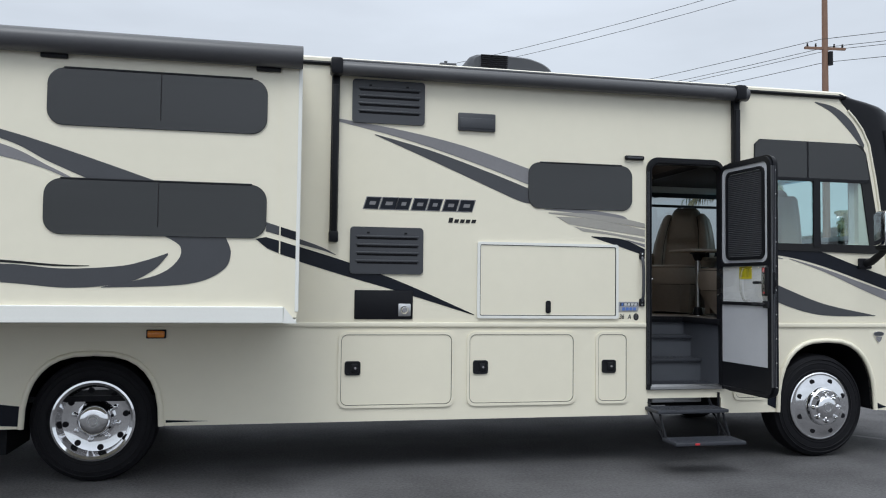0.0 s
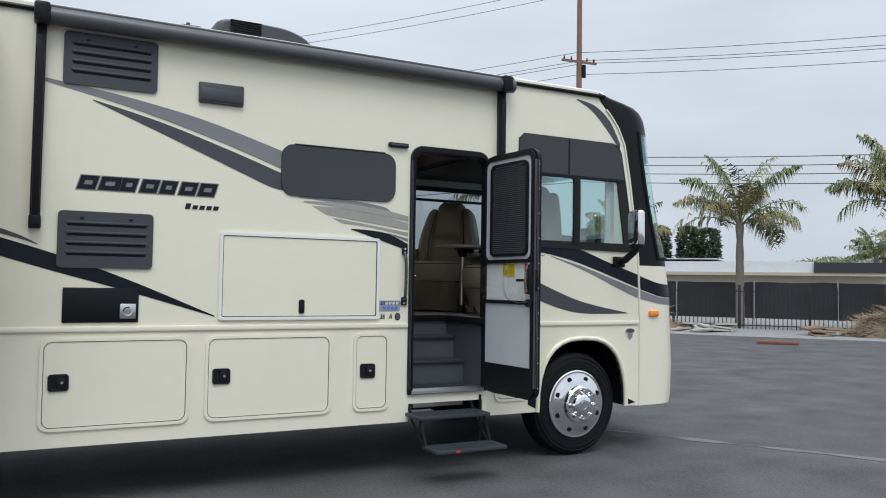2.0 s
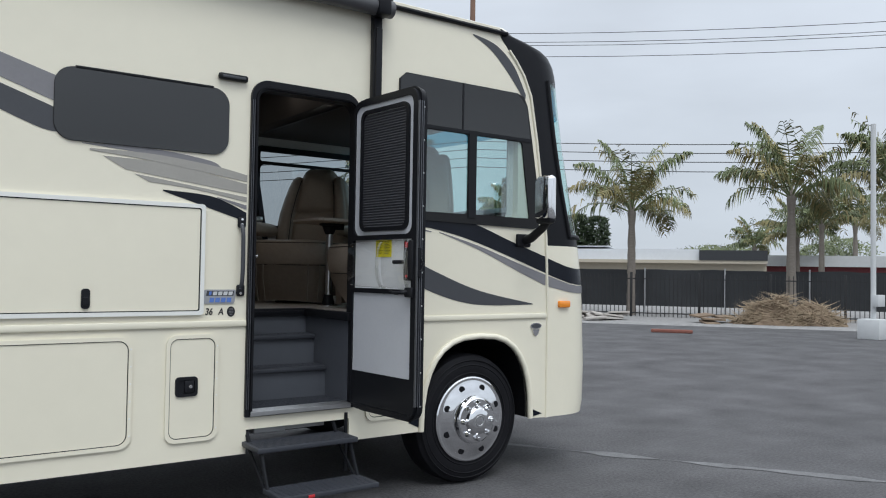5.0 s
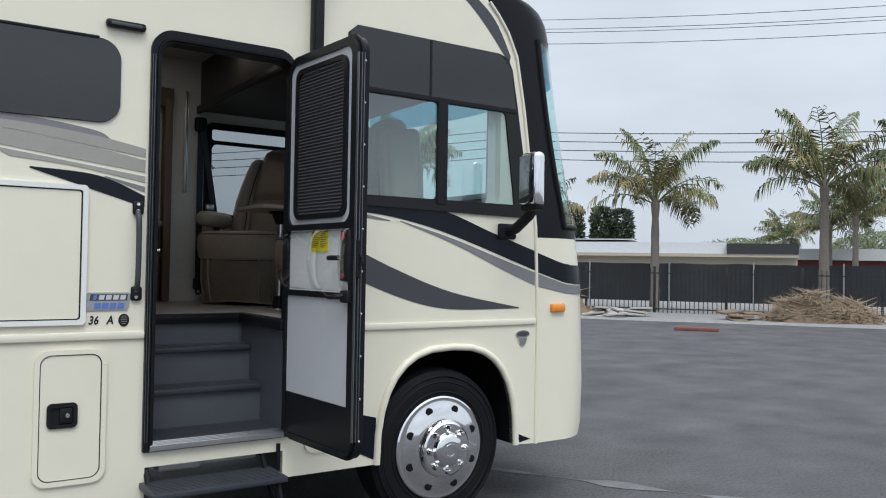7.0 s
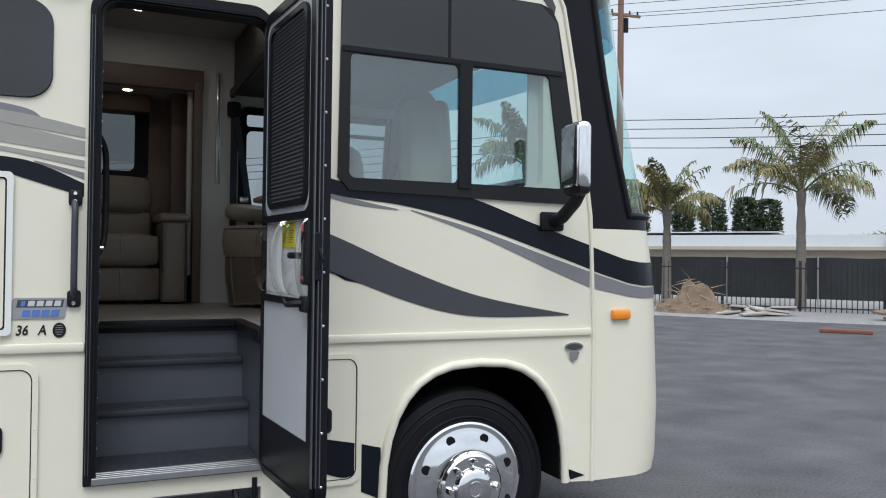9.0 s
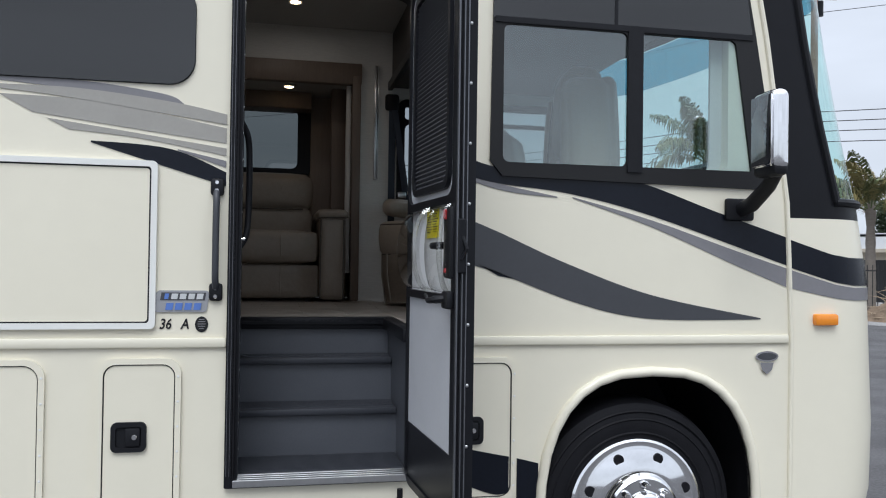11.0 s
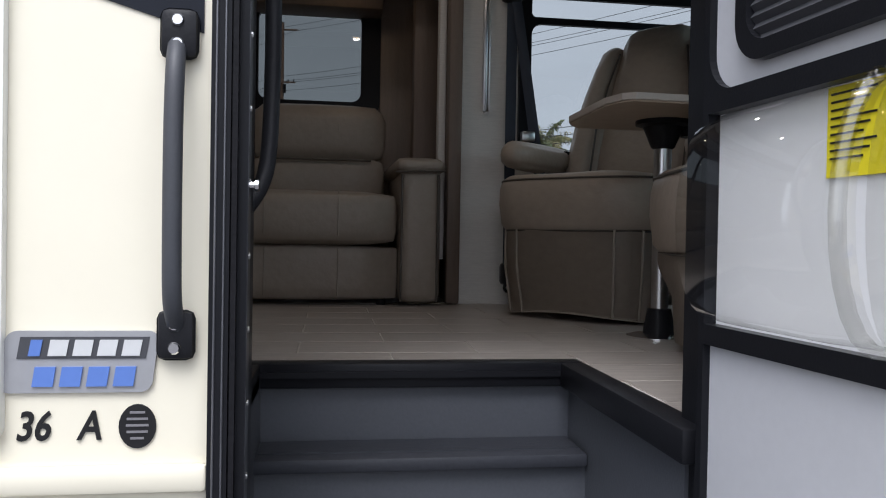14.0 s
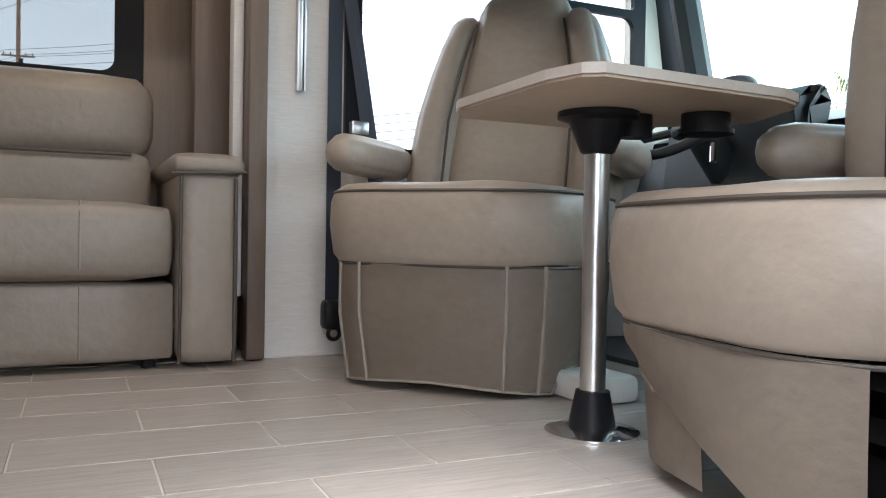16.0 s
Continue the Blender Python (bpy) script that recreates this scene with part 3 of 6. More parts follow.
# stripes that go on round the cap's corner
for z0a, z0b, z1a, z1b, m in ((1.685, 1.555, 1.60, 1.47, BLACK), (1.545, 1.458, 1.46, 1.40, GREY)):
    bm = bmesh.new()
    rows = []
    for i in range(21):
        u = 0.05 + 1.75 * i / 20
        k = min(1.0, u / 1.2)
        rows.append([bm.verts.new(cap_point(u, z0a + (z1a - z0a) * k, 0.003)), bm.verts.new(cap_point(u, z0b + (z1b - z0b) * k, 0.003))])
    for p, q in zip(rows, rows[1:]):
        bm.faces.new([p[0], p[1], q[1], q[0]])
    home(obj("stripe", bm, m, smooth=True))

# wordmarks as plain slanted open blocks
bm, bm2 = bmesh.new(), bmesh.new()


def slant(x0, x1, z0, z1, k=0.3):
    return [(x + k * (z - 2.19), z) for x, z in ((x0, z0), (x1, z0), (x1, z1), (x0, z1))]


for i, w in enumerate((0.115, 0.125, 0.105, 0.115, 0.105, 0.115, 0.12)):
    x0 = 0.645 + i * 0.134
    add_plate(bm, slant(x0, x0 + w, 2.19, 2.284), [slant(x0 + 0.034, x0 + w - 0.03, 2.222, 2.252)], W - 0.005, W - 0.001)
    add_plate(bm2, slant(x0 - 0.008, x0 + w + 0.007, 2.183, 2.29), [], W - 0.003, W - 0.0005)
home(obj("wordmark", bm, BLACK), "dark slanted wordmark shapes")
home(obj("wordmark_edge", bm2, GREY))
bm = bmesh.new()
for i in range(5):
    x0 = 1.365 + i * 0.05
    h = 0.042 if i in (0,) else 0.03
    add_plate(bm, [(x0, 2.09), (x0 + 0.036, 2.09), (x0 + 0.045, 2.09 + h), (x0 + 0.009, 2.09 + h)], [], W - 0.004, W - 0.001)
home(obj("maker_mark", bm, INK))
# silver and blue badge, model number, round seal
badge = home(plate("badge", rrect(2.905, 3.105, 1.345, 1.43, 0.015), BADGE, W - 0.006, W - 0.001), "silver badge with dark and blue bars")
badge.data.transform(Matrix(((1, 0, 0.12, -0.166), (0, 1, 0, 0), (0, 0, 1, 0), (0, 0, 0, 1))))
bm = bmesh.new()
add_plate(bm, [(2.925, 1.392), (3.093, 1.392), (3.098, 1.422), (2.93, 1.422)], [], W - 0.0075, W - 0.005)
under(obj("badge_field", bm, CHARCOAL), badge)
bm = bmesh.new()
for i in range(4):
    x0 = 2.965 + i * 0.032
    add_plate(bm, [(x0, 1.396), (x0 + 0.024, 1.396), (x0 + 0.028, 1.418), (x0 + 0.004, 1.418)], [], W - 0.009, W - 0.007)
under(obj("badge_bar", bm, BOXGREY), badge)
bm = bmesh.new()
for i in range(4):
    x0 = 2.945 + i * 0.035
    add_plate(bm, [(x0, 1.354), (x0 + 0.027, 1.354), (x0 + 0.031, 1.381), (x0 + 0.004, 1.381)], [], W - 0.009, W - 0.005)
add_plate(bm, [(2.94, 1.396), (2.955, 1.396), (2.959, 1.418), (2.944, 1.418)], [], W - 0.009, W - 0.007)
under(obj("badge_bar", bm, BLUE), badge)


def text(body, x, z, size, m, parent=None, y=W, shear=0.2):
    cu = bpy.data.curves.new("lettering", "FONT")
    cu.body, cu.size, cu.extrude, cu.shear, cu.resolution_u = body, size, 0.0008, shear, 3
    cu.offset = 0.001
    cu.materials.append(m)
    tmp = bpy.data.objects.new("tmp", cu)
    scene.collection.objects.link(tmp)
    dg = bpy.context.evaluated_depsgraph_get()
    me = bpy.data.meshes.new_from_object(tmp.evaluated_get(dg))
    bpy.data.objects.remove(tmp)
    me.transform(pose(x, y - 0.002, z, 90, 0, 0) @ Matrix.Diagonal((0.86, 1.06, 1, 1)))
    ob = new("lettering", me)
    return home(ob) if parent is None else under(ob, parent)


text("36", 2.922, 1.28, 0.053, INK)
text("A", 3.003, 1.28, 0.053, INK)
seal = home(plate("seal", [(3.082 + 0.025 * math.cos(a / 12 * math.pi), 1.297 + 0.031 * math.sin(a / 12 * math.pi)) for a in range(24)], INK, W - 0.003, W - 0.0008))
bm = bmesh.new()
for k, w in enumerate((0.010, 0.014, 0.015, 0.014, 0.009)):
    add_box(bm, 3.082 - w, 3.082 + w, W - 0.0045, W - 0.003, 1.315 - k * 0.009, 1.318 - k * 0.009)
under(obj("seal_print", bm, GREY), seal)

# ---- motorhome: hatches, vents, windows on the entry side ----
def bay_door(x0, x1, z0, z1, latch_x=None, latch_z=None, r=0.07):
    d = home(plate("bay_door", rrect(x0 + 0.027, x1 - 0.027, z0 + 0.027, z1 - 0.027, r * 0.74), CREAM, W - 0.008, W - 0.001), "cream storage bay door")
    bm = bmesh.new()
    add_plate(bm, rrect(x0, x1, z0, z1, r), [rrect(x0 + 0.022, x1 - 0.022, z0 + 0.022, z1 - 0.022, r * 0.8)], W - 0.014, W - 0.001)
    under(obj("bay_frame", bm, CREAM), d)
    bm = bmesh.new()
    add_plate(bm, rrect(x0 + 0.0215, x1 - 0.0215, z0 + 0.0215, z1 - 0.0215, r * 0.8), [rrect(x0 + 0.0258, x1 - 0.0258, z0 + 0.0258, z1 - 0.0258, r * 0.76)], W - 0.0085, W - 0.001)
    under(obj("bay_seal", bm, INK), d)
    bm = bmesh.new()
    for i in range(6):
        z = z0 + 0.07 + (z1 - z0 - 0.14) * i / 5
        add_lathe(bm, [(0.0, 0.0015), (0.004, 0.001), (0.005, 0.0)], 8, m=pose(x1 - 0.011, W - 0.0145, z, 90, 0, 0))
    under(obj("rivet", bm, WHITE, smooth=True), d)
    if latch_x:
        latch(d, latch_x, latch_z)
    return d


def latch(parent, x, z, w=0.13, h=0.115):
    bm = bmesh.new()
    add_plate(bm, rrect(x - w / 2, x + w / 2, z - h / 2, z + h / 2, 0.022), [rrect(x - w / 2 + 0.018, x + w / 2 - 0.018, z - h / 2 + 0.018, z + h / 2 - 0.018, 0.012)], W - 0.02, W - 0.004)
    add_box(bm, x - w / 2 + 0.01, x + w / 2 - 0.01, W - 0.01, W - 0.004, z - h / 2 + 0.01, z + h / 2 - 0.01)
    add_box(bm, x - 0.012, x + w / 2 - 0.022, W - 0.024, W - 0.008, z - h / 2 + 0.022, z + h / 2 - 0.022, r=0.006)
    k = under(obj("latch", bm, PLASTIC, smooth=True), parent)
    bm = bmesh.new()
    add_lathe(bm, [(0.0, 0.003), (0.009, 0.003), (0.011, 0.0)], 14, m=pose(x + 0.022, W - 0.0245, z, 90, 0, 0))
    under(obj("lock", bm, CHROME, smooth=True), parent)
    return k


bay_door(0.455, 1.43, 0.54, 1.165, 0.573, 0.867)
bay_door(1.54, 2.515, 0.54, 1.165, 1.657, 0.867)
bay_door(2.70, 3.01, 0.54, 1.165, 2.82, 0.864, r=0.06)
bay_door(4.03, 4.375, 0.545, 1.155, 4.165, 0.85, r=0.06)
band([(4.062, 0.80), (4.2, 0.765), (4.344, 0.735)], [(4.062, 0.665), (4.2, 0.605), (4.29, 0.577), (4.344, 0.585)], BLACK, y=W - 0.008)

# large outside-kitchen hatch
h = home(plate("hatch", rrect(1.651, 2.880, 1.308, 1.906, 0.012), CREAM, W - 0.010, W - 0.001), "large square-cornered cream hatch")
bm = bmesh.new()
add_plate(bm, rrect(1.622, 2.909, 1.280, 1.934, 0.02), [rrect(1.646, 2.886, 1.303, 1.911, 0.014)], W - 0.018, W - 0.001)
under(obj("hatch_frame", bm, WHITE), h)
bm = bmesh.new()
add_plate(bm, rrect(1.645, 2.887, 1.302, 1.912, 0.014), [rrect(1.652, 2.879, 1.309, 1.905, 0.012)], W - 0.0108, W - 0.001)
under(obj("hatch_seal", bm, INK), h)
bm = bmesh.new()
add_plate(bm, rrect(2.235, 2.28, 1.325, 1.435, 0.018), [], W - 0.02, W - 0.009)
add_box(bm, 2.245, 2.27, W - 0.03, W - 0.018, 1.345, 1.39, r=0.004)
under(obj("latch", bm, PLASTIC), h)


def louvre(x0, x1, z0, z1, n):
    v = home(plate("vent", rrect(x0, x1, z0, z1, 0.03), VENT, W - 0.016, W - 0.001), "dark grey louvred appliance vent")
    # black bars on the uncut plate stand in for the shade between slats
    bm = bmesh.new()
    for i in range(n):
        z = z0 + (z1 - z0) * (0.24 + 0.52 * i / (n - 1))
        add_box(bm, x0 + 0.06, x1 - 0.05, W - 0.019, W - 0.012, z - 0.009, z + 0.005, r=0.003)
    under(obj("slot", bm, DARK), v)
    bm = bmesh.new()
    for i in range(n):
        z = z0 + (z1 - z0) * (0.24 + 0.52 * i / (n - 1)) + 0.012
        add_box(bm, x0 + 0.05, x1 - 0.04, W - 0.026, W - 0.015, z - 0.006, z + 0.012, r=0.005)
    under(obj("slat", bm, VENT, smooth=True), v)
    bm = bmesh.new()
    for x in (x0 + 0.15, x1 - 0.15):
        add_box(bm, x - 0.012, x + 0.012, W - 0.021, W - 0.015, z1 - 0.055, z1 - 0.04, r=0.003)
    under(obj("clip", bm, PLASTIC), v)


louvre(0.535, 1.148, 2.905, 3.27, 4)
louvre(0.535, 1.150, 1.645, 2.035, 4)
fv = home(box("exhaust_cover", (1.437, 1.768, W - 0.03, W - 0.001, 2.88, 3.035), VENT, r=0.012), "small dark grey exhaust cover")
under(box("flap", (1.452, 1.753, W - 0.036, W - 0.028, 2.9, 2.99), VENT, r=0.004), fv)
ob = home(box("utility_hatch", (0.58, 1.068, W - 0.014, W - 0.001, 1.27, 1.51), BLKMETAL, r=0.008), "gloss black utility hatch")
under(box("lock_plate", (0.945, 1.05, W - 0.022, W - 0.013, 1.295, 1.40), STEEL, r=0.006), ob)
bm = bmesh.new()
add_lathe(bm, [(0, 0.016), (0.022, 0.016), (0.03, 0.008), (0.036, 0.0)], 24, m=pose(0.998, W - 0.022, 1.348, 90, 0, 0))
under(obj("lock_dial", bm, CHROME, smooth=True), ob)
# porch lamp over the door
pl = home(box("porch_lamp", (2.965, 3.15, W - 0.035, W - 0.001, 2.695, 2.735), PLASTIC, r=0.014), "slim porch lamp, off")
under(box("lens", (2.985, 3.13, W - 0.039, W - 0.03, 2.705, 2.722), VENT, r=0.004), pl)


def flush_window(x0, x1, z0, z1, y, r=0.1, split=None, hinge=True):
    g = home(plate("window", rrect(x0, x1, z0, z1, r, 8), G_DARK, y - 0.012, y - 0.004), "dark tinted frameless window")
    bm = bmesh.new()
    add_plate(bm, rrect(x0 - 0.002, x1 + 0.002, z0 - 0.002, z1 + 0.002, r, 8), [rrect(x0 + 0.055, x1 - 0.055, z0 + 0.055, z1 - 0.055, r * 0.6, 8)], y - 0.0035, y + 0.01)
    under(obj("ceramic_band", bm, INK), g)
    bm = bmesh.new()
    add_plate(bm, rrect(x0 + 0.05, x1 - 0.05, z0 + 0.05, z1 - 0.05, r * 0.6, 8), [], y + 0.05, y + 0.06)
    under(obj("blind", bm, SHADE), g)
    if hinge:
        under(box("hinge", (x0 + 0.1, x1 - 0.1, y - 0.018, y - 0.004, z1 - 0.006, z1 + 0.008), PLASTIC, r=0.003), g)
    if split:
        under(box("mullion", (split - 0.004, split + 0.004, y - 0.0135, y - 0.011, z0 + 0.06, z1 - 0.01), INK, r=0), g)
    return g


flush_window(2.075, 3.04, 2.238, 2.638, W)

# ---- rear bunk slide-out ----
SY, SX, SB, ST = 5.70, 0.09, 1.28, 3.20
bm = bmesh.new()
add_box(bm, -4.28, SX - 0.13, SY, W + 0.3, SB + 0.02, ST)
add_box(bm, SX - 0.13, SX, SY - 0.008, W - 0.003, SB + 0.04, ST + 0.01)
so = home(obj("slide_out", bm, CREAM), "cream bunk slide-out box, extended")
bm = bmesh.new()
add_box(bm, -4.3, SX - 0.09, SY - 0.035, SY + 0.02, SB, SB + 0.115, r=0.006)
add_box(bm, SX - 0.014, SX + 0.012, SY - 0.012, SY + 0.03, SB + 0.08, ST, r=0.003)
add_plate(bm, [(SX - 0.09, SB), (SX + 0.005, SB), (SX - 0.088, SB + 0.115)], [], SY - 0.034, SY + 0.01)
add_box(bm, SX - 0.1, SX, SY, W - 0.004, SB, SB + 0.03, r=0.004)
under(obj("corner_trim", bm, WHITE), so)
under(box("slide_seal", (SX - 0.02, SX + 0.006, W - 0.05, W - 0.003, SB + 0.1, 3.05), RUBBER, r=0.01), so)
flush_window(-1.573, -0.14, 2.60, 2.985, SY, 0.11, split=-0.85)
flush_window(-1.575, -0.132, 1.87, 2.24, SY, 0.11, split=-0.85)
# slide topper awning
bm = bmesh.new()
add_lathe(bm, [(0.0, 0), (0.078, 0), (0.08, 0.01), (0.08, 4.2), (0.078, 4.21), (0.0, 4.21)], 24, m=pose(0.10, SY - 0.05, 3.15, 0, -90, 0))
ta = home(obj("slide_topper", bm, AWNING, smooth=True), "dark grey rolled slide-out topper awning")
bm = bmesh.new()
v = [bm.verts.new(p) for p in ((-4.1, SY - 0.05, 3.232), (0.09, SY - 0.05, 3.232), (0.09, W + 0.02, 3.37), (-4.1, W + 0.02, 3.37))]
bm.faces.new(v)
bmesh.ops.solidify(bm, geom=bm.faces[:], thickness=0.004)
under(obj("topper_fabric", bm, AWNING), ta)
for x in (-1.62, -0.22):
    under(box("topper_clip", (x, x + 0.17, SY - 0.03, SY, 3.045, 3.08), PLASTIC, r=0.006), ta)


# vinyl on the slide-out
def sband(top, bot, m, lift=0.003):
    return band(top, bot, m, y=SY, lift=lift)


sband([(-2.6, 2.72), (-1.88, 2.56), (-1.4, 2.42), (-0.85, 2.238)], [(-2.6, 2.62), (-1.88, 2.50), (-1.55, 2.35), (-1.30, 2.242)], CHARCOAL)
sband([(-2.6, 2.58), (-1.88, 2.465), (-1.55, 2.32), (-1.40, 2.245)], [(-2.6, 2.48), (-1.88, 2.38), (-1.6, 2.31), (-1.44, 2.245)], GREY)
sband([(-0.80, 1.868), (-0.70, 1.80), (-0.72, 1.70), (-0.86, 1.60), (-1.2, 1.52)], [(-0.40, 1.868), (-0.365, 1.76), (-0.42, 1.64), (-0.65, 1.545), (-1.2, 1.515)], CHARCOAL)
sband([(-2.6, 1.60), (-1.88, 1.665), (-1.45, 1.64), (-1.1, 1.66), (-0.93, 1.70), (-0.78, 1.755)], [(-2.6, 1.53), (-1.88, 1.545), (-1.4, 1.512), (-1.05, 1.55), (-0.88, 1.63), (-0.78, 1.74)], CHARCOAL)
sband([(-2.6, 1.72), (-1.88, 1.695), (-1.5, 1.668), (-1.28, 1.662)], [(-2.6, 1.70), (-1.88, 1.678), (-1.5, 1.655), (-1.28, 1.658)], INK)
stripe([(-0.131, 1.985), (-0.035, 1.955), (-0.035, 1.895), (-0.131, 1.92)], CHARCOAL, y=SY)
stripe([(-0.03, 1.953), (0.075, 1.922), (0.075, 1.862), (-0.03, 1.893)], BLACK, y=SY - 0.008)
stripe([(-0.20, 1.865), (-0.131, 1.88), (-0.035, 1.855), (-0.035, 1.765), (-0.12, 1.80)], BLACK, y=SY)
stripe([(-0.03, 1.853), (0.075, 1.822), (0.075, 1.73), (-0.03, 1.762)], BLACK, y=SY - 0.008)

# ---- patio awning with arms ----
bm = bmesh.new()
add_lathe(bm, [(0.0, 0), (0.058, 0), (0.06, 0.008), (0.06, 3.7), (0.058, 3.708), (0.0, 3.708)], 24, m=pose(4.14, W - 0.075, 3.335, 0, -90, 0))
aw = home(obj("awning", bm, AWNING, smooth=True), "rolled dark grey patio awning on black arms")
under(box("awning_cover", (0.44, 4.14, W - 0.10, W - 0.002, 3.385, 3.41), AWNING, r=0.01), aw)
for x, zb in ((0.395, 1.92), (4.05, 1.95)):
    bm = bmesh.new()
    add_box(bm, x - 0.032, x + 0.032, W - 0.055, W - 0.002, zb, 3.3, r=0.008)
    add_box(bm, x - 0.024, x + 0.024, W - 0.075, W - 0.045, zb + 0.03, 3.2, r=0.008)
    add_box(bm, x - 0.05, x + 0.05, W - 0.15, W - 0.02, 3.27, 3.41, r=0.02)
    add_box(bm, x - 0.038, x + 0.038, W - 0.08, W - 0.002, zb - 0.02, zb + 0.07, r=0.012)
    under(obj("awning_arm", bm, BLKMETAL, smooth=True), aw)

# ---- roof air conditioner ----
bm = bmesh.new()
prof = [(1.66, 3.47), (1.68, 3.66), (1.76, 3.765), (2.16, 3.77), (2.36, 3.745), (2.52, 3.66), (2.58, 3.47)]
mid_x = 2.12
rows = []
for y, k in ((7.25, 0.90), (7.29, 0.97), (7.36, 1.0), (8.05, 1.0), (8.12, 0.97), (8.16, 0.90)):
    rows.append([bm.verts.new((mid_x + (x - mid_x) * k, y, 3.47 + (z - 3.47) * k)) for x, z in curve_pts(prof, 4)])
for p, q in zip(rows, rows[1:]):
    for k in range(len(p) - 1):
        bm.faces.new([p[k], p[k + 1], q[k + 1], q[k]])
bm.faces.new(rows[0])
bm.faces.new(rows[-1])
ac = home(obj("air_conditioner", bm, VENT, smooth=True), "dark grey rooftop air conditioner with grille")
bm = bmesh.new()
for i in range(7):
    add_box(bm, 1.80, 2.06, 7.235, 7.26, 3.62 + i * 0.02, 3.628 + i * 0.02)
under(obj("grille", bm, DARK), ac)
home(tube("antenna", [(1.46, 7.25, 3.45), (1.46, 7.25, 3.66)], 0.015, VENT))
home(box("antenna_head", (1.40, 1.56, 7.22, 7.28, 3.60, 3.64), VENT, r=0.01))

# ---- cab side window ----
bm = bmesh.new()
cw = [(4.245, 1.99), (4.30, 1.925), (5.52, 1.905), (5.575, 1.925), (5.56, 2.2), (5.49, 2.6), (5.44, 2.86), (5.40, 2.93), (5.33, 2.95), (4.31, 2.95), (4.255, 2.90)]
openings = [rrect(4.30, 4.865, 1.985, 2.575, 0.03), [(4.935, 1.985), (5.47, 1.985), (5.47, 2.0), (5.39, 2.56), (5.37, 2.575), (4.935, 2.575)]]
add_plate(bm, cw, openings, W - 0.014, W - 0.001)
cab_frame = home(obj("cab_window_frame", bm, INK), "black bonded cab window with two panes")
bm = bmesh.new()
add_plate(bm, [(4.25, 2.60), (5.47, 2.60), (5.43, 2.86), (5.33, 2.945), (4.31, 2.945), (4.26, 2.90)], [], W - 0.0165, W - 0.0145)
under(obj("tinted_pane", bm, G_DARK), cab_frame)
bm = bmesh.new()
add_plate(bm, [(4.8, 2.6), (4.815, 2.6), (4.815, 2.945), (4.8, 2.945)], [], W - 0.019, W - 0.0165)
add_plate(bm, [(4.865, 1.96), (4.935, 1.96), (4.935, 2.6), (4.865, 2.6)], [], W - 0.022, W - 0.015)
add_plate(bm, [(4.26, 2.58), (5.47, 2.58), (5.47, 2.605), (4.26, 2.605)], [], W - 0.02, W - 0.015)
under(obj("window_bar", bm, PLASTIC), cab_frame)
for loop in openings:
    pane = under(plate("pane", loop, G_CAB, W - 0.006, W - 0.003), cab_frame)
    pane.visible_shadow = False
# cab mirror on its arm
mb = home(box("mirror_bracket", (5.34, 5.48, W - 0.03, W - 0.001, 1.76, 1.86), PLASTIC, r=0.012), "chrome door mirror on a black arm")
bm = bmesh.new()
add_tube(bm, [(5.42, W - 0.02, 1.81), (5.42, W - 0.10, 1.83), (5.42, W - 0.22, 1.90), (5.40, W - 0.30, 1.95)], [0.035, 0.035, 0.032, 0.03], 10)
under(obj("mirror_arm", bm, PLASTIC, smooth=True), mb)
bm = bmesh.new()
add_box(bm, 5.325, 5.405, W - 0.40, W - 0.23, 1.945, 2.285, r=0.035, seg=5)
under(obj("mirror_shell", bm, CHROME, smooth=True), mb)
under(box("mirror_skirt", (5.328, 5.402, W - 0.395, W - 0.235, 1.925, 1.99), PLASTIC, r=0.025), mb)
under(box("mirror_face", (5.318, 5.327, W - 0.385, W - 0.245, 1.97, 2.26), CHROME, r=0.004), mb)
# marker lamps, fender badge
for x, y, z in ((-0.967, W, 1.148),):
    home(box("marker_base", (x - 0.075, x + 0.075, y - 0.014, y - 0.001, z - 0.035, z + 0.035), INK, r=0.006))
    home(box("marker_lamp", (x - 0.064, x + 0.064, y - 0.03, y - 0.012, z - 0.026, z + 0.026), AMBER, r=0.01), "amber side marker lamp")
home(box("marker_lamp", (5.80, 5.92, W - 0.028, W + 0.01, 1.285, 1.34), AMBER, r=0.012), "amber side marker lamp")
fb = home(plate("fender_badge", [(5.56 + 0.058 * math.cos(a / 12 * math.pi), 1.146 + 0.024 * math.sin(a / 12 * math.pi)) for a in range(24)], CHROME, W - 0.01, W - 0.001), "small oval fender badge")
under(plate("badge_oval", [(5.56 + 0.048 * math.cos(a / 12 * math.pi), 1.146 + 0.017 * math.sin(a / 12 * math.pi)) for a in range(24)], CHARCOAL, W - 0.012, W - 0.009), fb)
under(plate("badge_shield", [(5.525, 1.118), (5.595, 1.118), (5.585, 1.085), (5.56, 1.065), (5.535, 1.085)], CHROME, W - 0.01, W - 0.001), fb)

